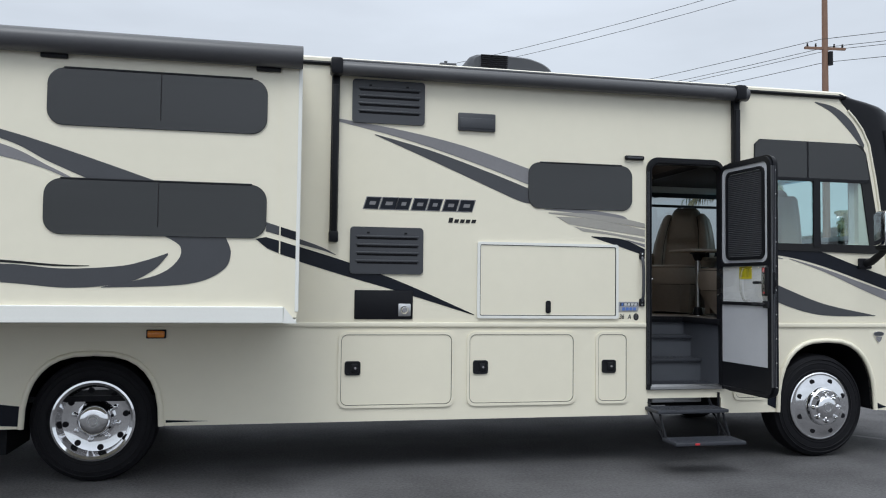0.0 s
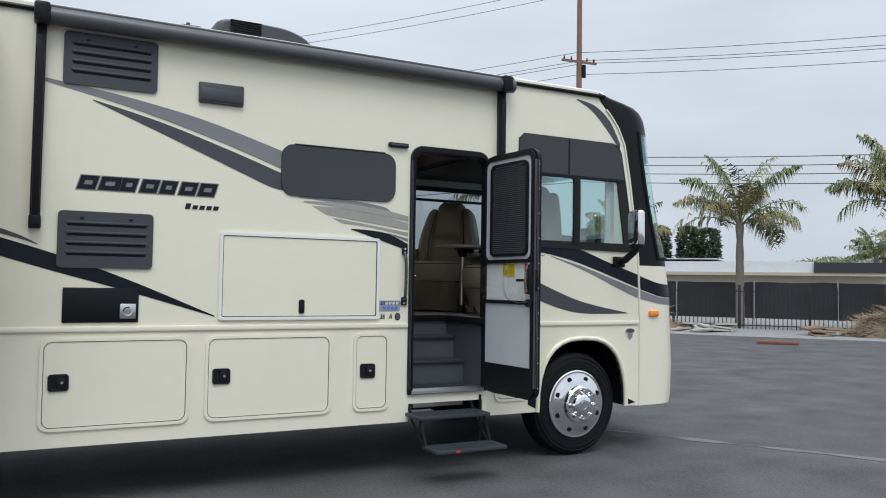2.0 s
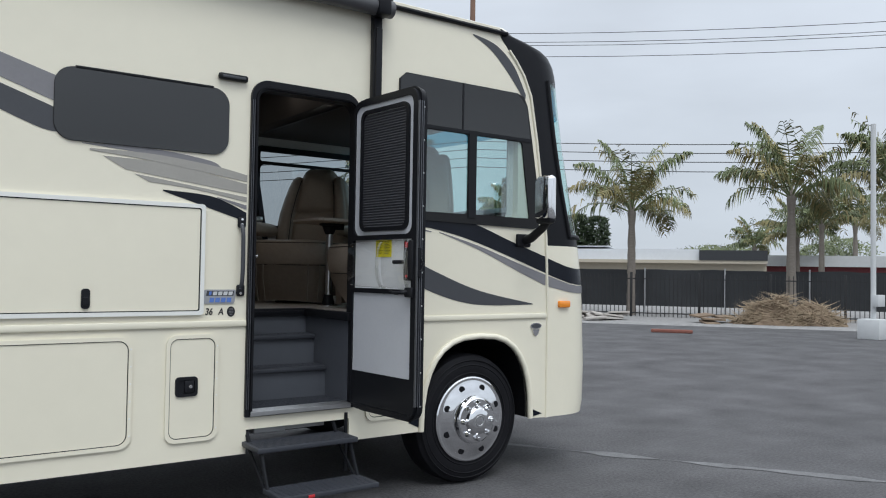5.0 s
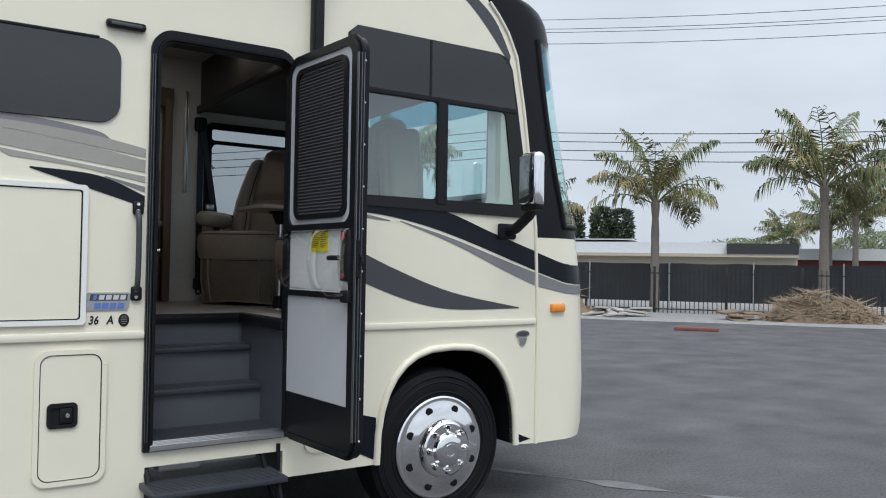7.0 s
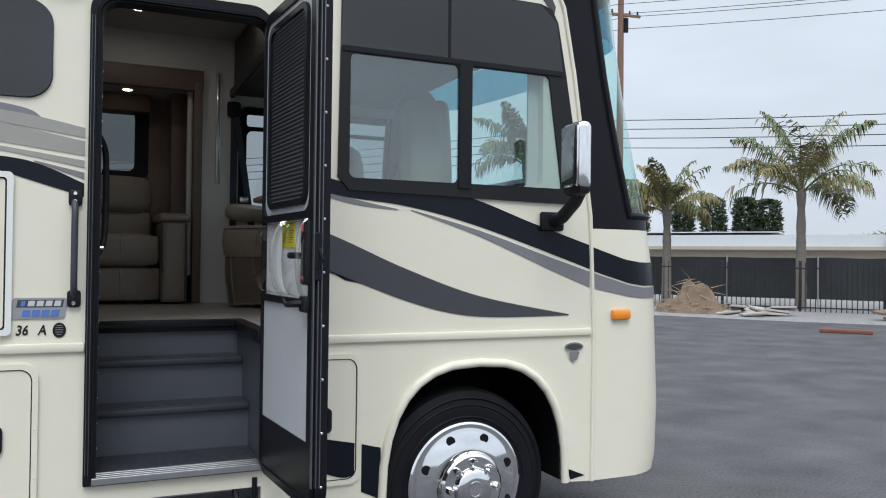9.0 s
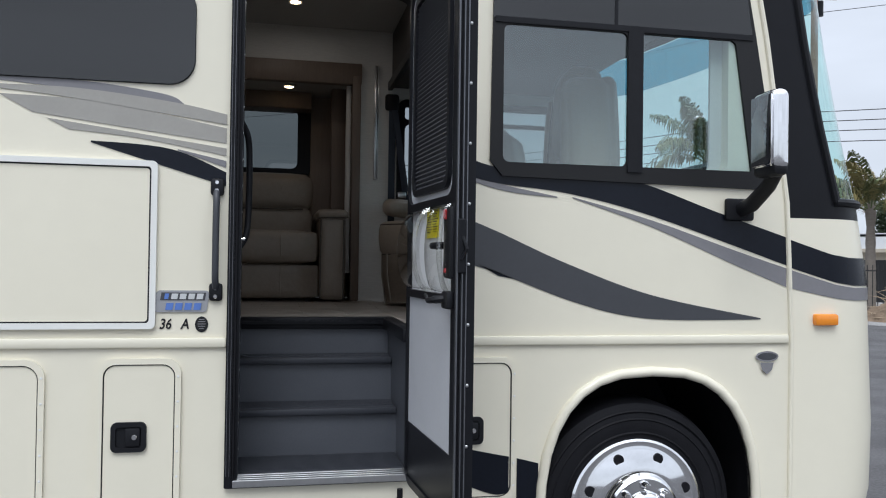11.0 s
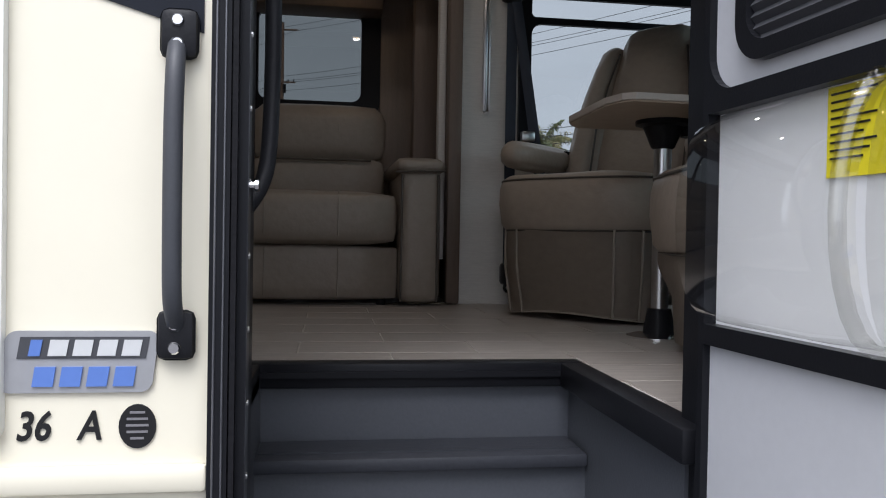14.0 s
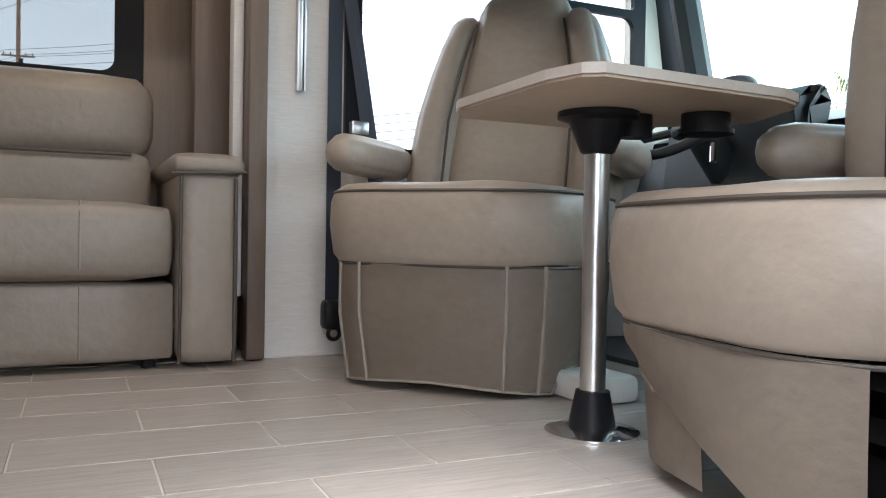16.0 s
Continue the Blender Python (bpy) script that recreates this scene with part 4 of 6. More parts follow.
# ---- wheels ----
def wheel(x, y, dish, turn=0):
    m = pose(x, y, 0.475, 90, 0, 0)
    bm = bmesh.new()
    add_lathe(bm, [(0.29, -0.26), (0.40, -0.265), (0.455, -0.245), (0.474, -0.20), (0.475, -0.06), (0.462, -0.02), (0.42, 0.004), (0.36, 0.008), (0.31, 0.0), (0.292, -0.02)], 72)
    for rr in (0.335, 0.395, 0.43):
        add_lathe(bm, [(rr - 0.006, 0.0055), (rr, 0.0105), (rr + 0.006, 0.0055)], 72)
    tyre = obj("tyre", bm, RUBBER, smooth=True)
    tyre.name = "wheel"
    home(tyre, "wheel with polished stainless cover")
    tyre.matrix_basis = m
    bm = bmesh.new()
    if dish:   # rear: deep dish with a hub that stands out
        pr = [(0.305, -0.02), (0.31, 0.012), (0.295, 0.016), (0.275, 0.002), (0.262, -0.05), (0.25, -0.085), (0.19, -0.10), (0.15, -0.10), (0.14, -0.06), (0.125, -0.03), (0.11, 0.0), (0.085, 0.018), (0.05, 0.022), (0.0, 0.022)]
        hole_r, hole_z, lug_r, lug_z = 0.225, -0.088, 0.165, -0.10
    else:
        pr = [(0.305, -0.02), (0.31, 0.012), (0.30, 0.018), (0.285, 0.016), (0.265, 0.022), (0.20, 0.045), (0.175, 0.048), (0.17, 0.055), (0.165, 0.085), (0.155, 0.094), (0.105, 0.096), (0.098, 0.112), (0.085, 0.124), (0.045, 0.128), (0.0, 0.128)]
        hole_r, hole_z, lug_r, lug_z = 0.242, 0.029, 0.128, 0.095
    add_lathe(bm, pr, 64)
    rim = under(obj("rim", bm, CHROME, smooth=True), tyre)
    bm = bmesh.new()
    bm2 = bmesh.new()
    for i in range(8):
        a = radians(45 * i + turn)
        # black disc stands in for the shade inside each hand hole
        add_lathe(bm, [(0.0, 0.006), (0.023, 0.006), (0.024, -0.01)], 16, m=pose(hole_r * math.cos(a), hole_r * math.sin(a), hole_z))
        b = a + radians(22.5)
        add_lathe(bm2, [(0.021, -0.005), (0.021, 0.004), (0.018, 0.008), (0.017, 0.026), (0.012, 0.034), (0.0, 0.036)], 12, m=pose(lug_r * math.cos(b), lug_r * math.sin(b), lug_z))
    under(obj("hand_hole_shade", bm, DARK), tyre)
    under(obj("lug_cover", bm2, CHROME, smooth=True), tyre)
    bm = bmesh.new()
    add_lathe(bm, [(0.03, 0.0), (0.032, 0.003), (0.04, 0.003), (0.042, 0.0)], 24, m=pose(0, 0, pr[-1][1]))
    under(obj("hub_ring", bm, STEEL, smooth=True), tyre)
    return tyre


wheel(4.94, W + 0.03, False, 22.5)
wheel(-1.42, W + 0.045, True, 10)
for x in (4.94, -1.42):
    t2 = home(box("axle_end", (x - 0.1, x + 0.1, W + 0.3, W + 0.7, 0.4, 0.55), DARK, r=0.02))
# far-side tyres
for x in (4.94, -1.42):
    bm = bmesh.new()
    add_lathe(bm, [(0.0, -0.01), (0.29, -0.01), (0.42, 0.004), (0.475, -0.06), (0.475, -0.24), (0.42, -0.265), (0.0, -0.265)], 40, m=pose(x, Y2 - 0.2, 0.475, 90, 0, 0))
    home(obj("wheel", bm, RUBBER, smooth=True))

# ---- entry: frame, door, stairs ----
ef = rrect(3.178, 3.942, 0.652, 2.73, 0.11, 8, rb=0.008)
bm = bmesh.new()
add_plate(bm, ef, [rrect(3.205, 3.926, 0.662, 2.69, 0.085, 8, rb=0.008)], W - 0.022, W + 0.002)
add_plate(bm, rrect(3.197, 3.936, 0.657, 2.698, 0.085, 8, rb=0.008), [rrect(3.228, 3.922, 0.675, 2.672, 0.075, 8, rb=0.008)], W - 0.012, W + 0.085)
frame_door = home(obj("door_frame", bm, BLKMETAL), "black aluminium entry door frame")
bm = bmesh.new()
add_plate(bm, rrect(3.208, 3.928, 0.665, 2.687, 0.08, 8, rb=0.008), [rrect(3.215, 3.923, 0.672, 2.68, 0.078, 8, rb=0.008)], W - 0.028, W - 0.012)
under(obj("door_seal", bm, RUBBER), frame_door)
bm = bmesh.new()
for i in range(4):
    add_box(bm, 3.21, 3.905, W - 0.03 + i * 0.022, W - 0.016 + i * 0.022, 0.655, 0.685 + 0.002 * i, r=0.003)
under(obj("sill", bm, STEEL), frame_door)
bm = bmesh.new()
add_lathe(bm, [(0.0, 0.026), (0.009, 0.026), (0.009, 0.021), (0.006, 0.02), (0.006, 0.0)], 14, m=pose(3.216, W + 0.004, 1.636, 0, 90, 0))
under(obj("striker_pin", bm, CHROME, smooth=True), frame_door)
bm = bmesh.new()
for i in range(18):
    add_lathe(bm, [(0.0, 0.003), (0.004, 0.002), (0.005, 0.0)], 8, m=pose(3.2285, W + 0.012, 0.8 + i * 0.105, 0, 90, 0))
under(obj("screw", bm, STEEL), frame_door)
# lighter strips draw the frame's channel profile and the highlights along it
bm = bmesh.new()
for x in (3.184, 3.196):
    add_box(bm, x, x + 0.003, W - 0.025, W - 0.021, 0.70, 2.60, r=0.001, seg=1)
add_box(bm, 3.2265, 3.2285, W - 0.006, W + 0.03, 0.70, 2.60)
under(obj("channel_highlight", bm, EDGE_HIGHLIGHT), frame_door)
# grab handle outside
gh = home(tube("grab_handle", curve_pts([(3.135, W - 0.003, 1.43), (3.133, W - 0.036, 1.47), (3.133, W - 0.046, 1.55), (3.133, W - 0.046, 1.70), (3.133, W - 0.036, 1.79), (3.13, W - 0.003, 1.835)], 5), 0.0132, VENT, n=10), "black exterior grab handle")
bm = bmesh.new()
for z in (1.425, 1.84):
    add_box(bm, 3.108, 3.16, W - 0.022, W - 0.001, z - 0.035, z + 0.035, r=0.012)
under(obj("handle_foot", bm, PLASTIC, smooth=True), gh)
bm = bmesh.new()
for z in (1.408, 1.44, 1.825, 1.857):
    add_lathe(bm, [(0.0, 0.003), (0.007, 0.003), (0.009, 0.0)], 10, m=pose(3.133, W - 0.023, z, 90, 0, 0))
under(obj("screw", bm, CHROME), gh)

# the open door leaf: thickness in x, width in y, swung a little past square
LX0, LX1, LY0, LY1, LZ0, LZ1 = 3.945, 4.0, 5.90, 6.586, 0.66, 2.675
leaf = rrect(LY0, LY1, LZ0, LZ1, 0.09, 8)
hole_top = rrect(LY0 + 0.045, LY1 - 0.015, 1.785, LZ1 - 0.04, 0.06, 8)
hole_mid = [(LY0 + 0.045, 1.445), (LY1 - 0.015, 1.445), (LY1 - 0.015, 1.755), (LY0 + 0.045, 1.755)]
hole_low = [(LY0 + 0.045, LZ0 + 0.03), (LY1 - 0.015, LZ0 + 0.03), (LY1 - 0.015, 1.415), (LY0 + 0.045, 1.415)]
bm = bmesh.new()
add_plate(bm, leaf, [hole_top, hole_mid, hole_low], LX0, LX0 + 0.02, axis="x")
add_plate(bm, rrect(LY0 - 0.012, LY1 - 0.02, LZ0 - 0.01, LZ1 + 0.012, 0.09, 8), [rrect(LY0 + 0.03, LY1 - 0.04, LZ0 + 0.03, LZ1 - 0.03, 0.07, 8)], LX0 + 0.021, LX0 + 0.034, axis="x")
door = home(obj("entry_door", bm, BLKMETAL), "open entry door with black frame and screen door")
door.matrix_basis = pose(LX0, LY0, 0) @ pose(0, 0, 0, 0, 0, 4.4) @ pose(-LX0, -LY0, 0)
bm = bmesh.new()
add_plate(bm, rrect(LY0 - 0.006, LY1 - 0.03, LZ0 - 0.006, LZ1 + 0.006, 0.09, 8), [], LX0 + 0.0345, LX1 + 0.012, axis="x")
under(obj("outer_skin", bm, BLKMETAL), door)
under(plate("door_panel", hole_low, DOORGREY, LX0 + 0.012, LX0 + 0.02, parent=door, axis="x"), door)
under(plate("kick_panel", [(LY0 + 0.046, LZ0 + 0.031), (LY1 - 0.016, LZ0 + 0.031), (LY1 - 0.016, 0.905), (LY0 + 0.046, 0.905)], BLKMETAL, LX0 + 0.008, LX0 + 0.0115, axis="x"), door)
under(plate("door_panel", hole_top, DOORGREY, LX0 + 0.012, LX0 + 0.0198, axis="x"), door)
bm = bmesh.new()
add_plate(bm, rrect(LY0 + 0.085, LY1 - 0.085, 1.81, LZ1 - 0.075, 0.06, 8), [rrect(LY0 + 0.11, LY1 - 0.11, 1.835, LZ1 - 0.10, 0.045, 8)], LX0 - 0.004, LX0 + 0.011, axis="x")
under(obj("window_trim", bm, BLKMETAL), door)
bm = bmesh.new()
n = 44
for i in range(n):
    z0, z1 = 1.83 + (0.74) * i / n, 1.83 + 0.74 * (i + 1) / n
    zm = (z0 + z1) / 2
    vs = [bm.verts.new(p) for p in ((LX0 + 0.010, LY0 + 0.105, z0), (LX0 + 0.010, LY1 - 0.105, z0), (LX0 + 0.003, LY1 - 0.105, zm), (LX0 + 0.003, LY0 + 0.105, zm), (LX0 + 0.010, LY1 - 0.105, z1), (LX0 + 0.010, LY0 + 0.105, z1))]
    bm.faces.new(vs[:4])
    bm.faces.new([vs[3], vs[2], vs[4], vs[5]])
under(obj("pleated_shade", bm, SHADE), door)
under(plate("inner_panel", hole_mid, DOORWHITE, LX0 + 0.0205, LX0 + 0.0335, axis="x"), door)
under(plate("label", [(6.17, 1.645), (6.335, 1.645), (6.335, 1.752), (6.17, 1.752)], YELLOW, LX0 + 0.017, LX0 + 0.0195, axis="x"), door)
bm = bmesh.new()
for k in range(9):
    for y0, y1 in ((6.255, 6.328), (6.178, 6.24)):
        add_box(bm, LX0 + 0.0155, LX0 + 0.0165, y0 + 0.01 * (k % 3), y1, 1.742 - k * 0.0095, 1.7445 - k * 0.0095)
under(obj("label_print", bm, INK), door)
# bulged clear plastic covers
for y0, y1, bulge in ((6.215, 6.585, 0.07), (5.96, 6.23, 0.045)):
    bm = bmesh.new()
    rows = []
    for i in range(13):
        a = math.pi * i / 12
        x = LX0 + 0.008 - bulge * math.sin(a) ** 0.8
        z = 1.60 - 0.15 * math.cos(a)
        rows.append([bm.verts.new((x + 0.02 * (k in (0, 4)), y0 + (y1 - y0) * k / 4, z)) for k in range(5)])
    for p, q in zip(rows, rows[1:]):
        for k in range(4):
            bm.faces.new([p[k], p[k + 1], q[k + 1], q[k]])
    ob = under(obj("clear_cover", bm, CLEAR, smooth=True), door)
    ob.visible_shadow = False
    bm = bmesh.new()
    add_tube(bm, [(LX0 + 0.006 - bulge * math.sin(math.pi * i / 12) ** 0.8, y0, 1.60 - 0.15 * math.cos(math.pi * i / 12)) for i in range(13)], 0.009, 6)
    under(obj("cover_lip", bm, CLEAR, smooth=True), door)
bm = bmesh.new()
add_box(bm, LX0 - 0.012, LX0 + 0.012, 5.925, 6.01, 1.50, 1.745, r=0.012)
add_box(bm, LX0 - 0.04, LX0, 6.0, 6.09, 1.60, 1.625, r=0.01)
under(obj("latch", bm, PLASTIC, smooth=True), door)
bm = bmesh.new()
add_box(bm, LX0 - 0.018, LX0 - 0.008, 5.965, 5.99, 1.70, 1.735, r=0.004)
add_box(bm, LX0 - 0.016, LX0 - 0.008, 5.965, 5.985, 1.52, 1.535, r=0.003)
under(obj("red_tab", bm, RED), door)
bm = bmesh.new()
add_tube(bm, curve_pts([(LX0 - 0.01, 5.955, 1.435), (LX0 - 0.05, 5.97, 1.43), (LX0 - 0.055, 6.03, 1.425), (LX0 - 0.05, 6.09, 1.44)], 5), [0.014] * 6 + [0.011] * 5 + [0.007] * 5, 8)
add_box(bm, LX0 - 0.025, LX0, 5.91, 5.98, 1.40, 1.46, r=0.008)
under(obj("door_lever", bm, PLASTIC, smooth=True), door)
bm = bmesh.new()
add_box(bm, LX0 + 0.004, LX0 + 0.03, LY0 - 0.024, LY0 - 0.008, 1.52, 1.70, r=0.005)
add_tube(bm, [(LX0 + 0.02, LY0 - 0.02, 1.64), (LX0 + 0.03, LY0 - 0.035, 1.60), (LX0 + 0.015, LY0 - 0.025, 1.565)], 0.006, 6)
under(obj("edge_latch", bm, BLKMETAL), door)
bm = bmesh.new()
for i in range(10):
    add_lathe(bm, [(0.0, 0.003), (0.004, 0.002), (0.006, 0.0)], 8, m=pose(LX0 + 0.045, LY0 - 0.0065, 0.75 + i * 0.2, 90, 0, 0))
under(obj("screw", bm, STEEL), door)
# channel strips on the leaf's edge, paler to stand for its grey highlights
bm = bmesh.new()
for x0, x1 in ((LX0 + 0.001, LX0 + 0.006), (LX0 + 0.019, LX0 + 0.023), (LX0 + 0.033, LX0 + 0.037)):
    add_box(bm, x0, x1, LY0 - 0.016, LY0 + 0.01, LZ0 + 0.09, LZ1 - 0.09, r=0.001, seg=1)
under(obj("channel_highlight", bm, EDGE_HIGHLIGHT), door)
# inside grab bar by the door
home(tube("inner_grab_bar", curve_pts([(3.215, W + 0.07, 1.60), (3.243, W + 0.10, 1.66), (3.25, W + 0.12, 1.78), (3.25, W + 0.12, 1.96), (3.243, W + 0.10, 2.06), (3.215, W + 0.07, 2.12)], 6), 0.013, PLASTIC, n=10), "black inside grab bar")

# stair well: side walls, treads, risers
Z0, Z1, Z2 = 0.685, 0.893, 1.098
bm = bmesh.new()
add_box(bm, 3.16, 3.195, W + T, 7.29, 0.64, FLOOR - 0.012)
add_box(bm, 3.915, 3.945, W + T, 7.29, 0.64, FLOOR - 0.012)
add_box(bm, 3.16, 3.945, 7.29, 7.33, 0.64, FLOOR - 0.012)
well = home(obj("stair_well", bm, RISER), "dark grey entry stair well")
bm = bmesh.new()
add_box(bm, 3.195, 3.915, W + 0.05, 6.97, 0.64, Z0 - 0.02)
add_box(bm, 3.195, 3.915, 6.97, 7.155, 0.64, Z1 - 0.02)
add_box(bm, 3.195, 3.915, 7.155, 7.29, 0.64, Z2 - 0.02)
under(obj("step_riser", bm, RISER), well)
bm = bmesh.new()
for y0, y1, z in ((W + 0.055, 6.97, Z0), (6.945, 7.155, Z1), (7.13, 7.29, Z2)):
    add_box(bm, 3.192, 3.913, y0, y1, z - 0.032 if y0 > 6.7 else z - 0.02, z, r=0.008)
    for k in range(14):
        yy = y0 + 0.045 + k * (y1 - y0 - 0.06) / 14
        add_box(bm, 3.20, 3.905, yy, yy + 0.006, z - 0.001, z + 0.003)
under(obj("step_tread", bm, STEPMAT, smooth=True), well)
bm = bmesh.new()
for x0, x1, y0, y1 in ((3.16, 3.945, 7.265, 7.325), (3.885, 3.945, W + 0.003, 7.265), (3.16, 3.195, W + T + 0.02, 7.265)):
    add_box(bm, x0, x1, y0, y1, FLOOR - 0.045, FLOOR + 0.012, r=0.006)
add_box(bm, 3.195, 3.885, 7.258, 7.27, FLOOR - 0.02, FLOOR - 0.006)
under(obj("well_trim", bm, BLKMETAL, smooth=True), well)

# folding step under the door
fs = empty("folding_step", pose(3.52, 6.4, 0), "black steel folding entry step with two treads, extended", "step")


def step_part(ob):
    ob.parent = fs
    ob.matrix_parent_inverse = pose(3.52, 6.4, 0).inverted()
    return ob


for x0, x1, y0, y1, z in ((3.17, 3.84, 6.36, 6.62, 0.505), (3.19, 3.83, 6.08, 6.33, 0.285)):
    bm = bmesh.new()
    add_box(bm, x0, x1, y0, y1, z - 0.03, z, r=0.006)
    for k in range(9):
        add_box(bm, x0 + 0.02, x1 - 0.02, y0 + 0.02 + k * 0.025, y0 + 0.03 + k * 0.025, z - 0.001, z + 0.003)
    step_part(obj("tread", bm, STEPMAT, smooth=True))
bm = bmesh.new()
for x in (3.205, 3.80):
    add_tube(bm, [(x, 6.40, 0.48), (x, 6.28, 0.26)], 0.012, 6)
    add_tube(bm, [(x, 6.66, 0.60), (x, 6.56, 0.48)], 0.014, 6)
    add_tube(bm, [(x, 6.60, 0.48), (x, 6.31, 0.26)], 0.010, 6)
add_tube(bm, [(3.88, 6.60, 0.62), (3.88, 6.60, 0.24)], 0.012, 8)
step_part(obj("step_arm", bm, BLKMETAL, smooth=True))
bm = bmesh.new()
add_box(bm, 3.28, 3.50, 6.70, 6.80, 0.52, 0.60, r=0.01)
add_box(bm, 3.20, 3.85, 6.85, 6.9, 0.5, 0.62)
step_part(obj("step_motor", bm, GALV))
step_part(box("warning_light", (3.36, 3.40, 6.072, 6.082, 0.262, 0.278), RED, r=0.003))

# ---- interior ----
# sofa slide on the far side: back wall with window, end wall, ceiling, fascia
SBY = 9.68
bm = bmesh.new()
add_plate(bm, [(-0.5, FLOOR), (3.92, FLOOR), (3.92, 2.83), (-0.5, 2.83)], [rrect(1.6, 3.51, 2.25, 2.74, 0.04)], SBY, SBY + 0.05)
home(obj("slide_wall", bm, BROWN_L), "tan wood-look slide wall")
bm = bmesh.new()
add_plate(bm, rrect(1.57, 3.60, 2.20, 2.80, 0.06), [rrect(1.63, 2.85, 2.27, 2.725, 0.05), rrect(2.975, 3.50, 2.262, 2.725, 0.05)], SBY - 0.035, SBY - 0.001)
home(obj("window_frame", bm, BLKMETAL), "black sofa window frame")
home(plate("pane", rrect(1.6, 3.51, 2.25, 2.74, 0.04), G_SOFA, SBY + 0.02, SBY + 0.024)).visible_shadow = False
home(box("slide_end", (3.90, 3.95, Y2 + 0.013, SBY, FLOOR, 2.83), BROWN_L, r=0))
home(box("slide_ceiling", (-0.5, 3.95, Y2 + 0.005, SBY, 2.83, 2.87), CEIL, r=0))
home(box("slide_floor", (-0.5, 3.95, Y2 + 0.02, SBY, FLOOR - 0.06, FLOOR - 0.004), PLANK, r=0))
home(box("slide_valance", (-0.5, 3.60, SBY - 0.22, SBY - 0.002, 2.70, 2.828), BROWN, r=0.01), "brown wood valance over the window")
home(box("slide_panel", (3.60, 3.90, SBY - 0.05, SBY - 0.002, FLOOR, 2.828), BROWN_L, r=0.004))
home(box("slide_post", (3.74, 3.86, SBY - 0.4, SBY - 0.3, FLOOR, 2.828), BROWN, r=0.006))
home(box("slide_fascia", (3.865, 3.925, Y2 - 0.055, Y2 + 0.03, FLOOR + 0.004, 2.86), BROWN, r=0.008), "brown slide-out fascia trim")
home(box("slide_fascia", (3.83, 3.864, Y2 + 0.03, Y2 + 0.10, FLOOR + 0.20, 2.86), WALLPAPER, r=0.006))
home(box("slide_fascia", (-0.5, 3.93, Y2 - 0.05, Y2 + 0.02, 2.80, 2.95), BROWN, r=0.008))
home(box("wall_lining", (-0.5, 3.95, Y2 - 0.003, Y2 + 0.011, 2.95, 3.2), WALLPAPER, r=0))
pk = home(box("puck_lamp_rim", (3.38, 3.47, 9.20, 9.29, 2.815, 2.829), STEEL, r=0.004), "small round puck lamp, lit warm")
bm = bmesh.new()
add_lathe(bm, [(0.0, -0.004), (0.03, -0.004), (0.035, 0.0)], 20, m=pose(3.425, 9.245, 2.8148))
under(obj("puck_lens", bm, LAMP), pk)
# ceiling pucks added to brighten the interior, after the lit one in the slide
for x, y in ((2.0, 7.4), (3.45, 8.45), (2.0, 8.5), (3.55, 7.35), (4.02, 8.0)):
    pk = home(box("puck_lamp_rim", (x - 0.045, x + 0.045, y - 0.045, y + 0.045, 3.186, 3.199), STEEL, r=0.004), "small round ceiling lamp, added to brighten the interior")
    bm = bmesh.new()
    add_lathe(bm, [(0.0, -0.003), (0.03, -0.003), (0.035, 0.0)], 20, m=pose(x, y, 3.1855))
    under(obj("puck_lens", bm, LAMP), pk)
    ld = bpy.data.lights.new("puck_fill", "AREA")
    ld.shape, ld.size, ld.energy, ld.color = "DISK", 0.06, PUCK_FILL_W, (1.0, 0.94, 0.87)
    lo = new("puck_fill", ld)
    lo.matrix_basis = pose(x, y, 3.175)
# front window on the driver's side
bm = bmesh.new()
add_plate(bm, rrect(4.19, 5.43, 1.92, 2.72, 0.07), [rrect(4.245, 5.375, 1.97, 2.545, 0.05), rrect(4.245, 5.375, 2.575, 2.665, 0.02)], Y2 - 0.025, Y2 - 0.001)
add_box(bm, 4.785, 4.815, Y2 - 0.02, Y2 + 0.03, 1.96, 2.56)
home(obj("window_frame", bm, BLKMETAL), "black driver's window frame")
home(plate("pane", rrect(4.22, 5.40, 1.95, 2.69, 0.06), G_DRIVER, Y2 + 0.03, Y2 + 0.034)).visible_shadow = False
home(box("baseboard", (3.93, 5.5, Y2 - 0.008, Y2 - 0.0005, FLOOR, FLOOR + 0.016), WALLPAPER, r=0.002))
home(box("blind_rod", (4.022, 4.042, Y2 - 0.03, Y2 - 0.008, 2.135, 2.95), STEEL, r=0.006), "aluminium rod hanging on the wall")
home(box("blind_rod", (4.046, 4.054, Y2 - 0.028, Y2 - 0.012, 2.14, 2.95), STEEL, r=0.003))
# over-cab cabinet and visor line
home(box("overhead_cabinet", (4.15, 5.4, W + T + 0.02, Y2 - 0.001, 2.80, 3.199), COCOA, r=0.01), "dark overhead cab cabinet")
home(box("overhead_trim", (4.12, 4.155, W + T + 0.02, Y2 - 0.002, 2.78, 2.84), BLKMETAL, r=0.006))
home(tube("ceiling_track", [(-0.5, 7.6, 3.19), (4.1, 7.6, 3.19)], 0.012, STEEL))
home(box("ceiling_valance", (-0.9, 4.1, W + T + 0.03, W + 0.30, 2.86, 3.199), COCOA, r=0.01), "dark brown wood ceiling valance")
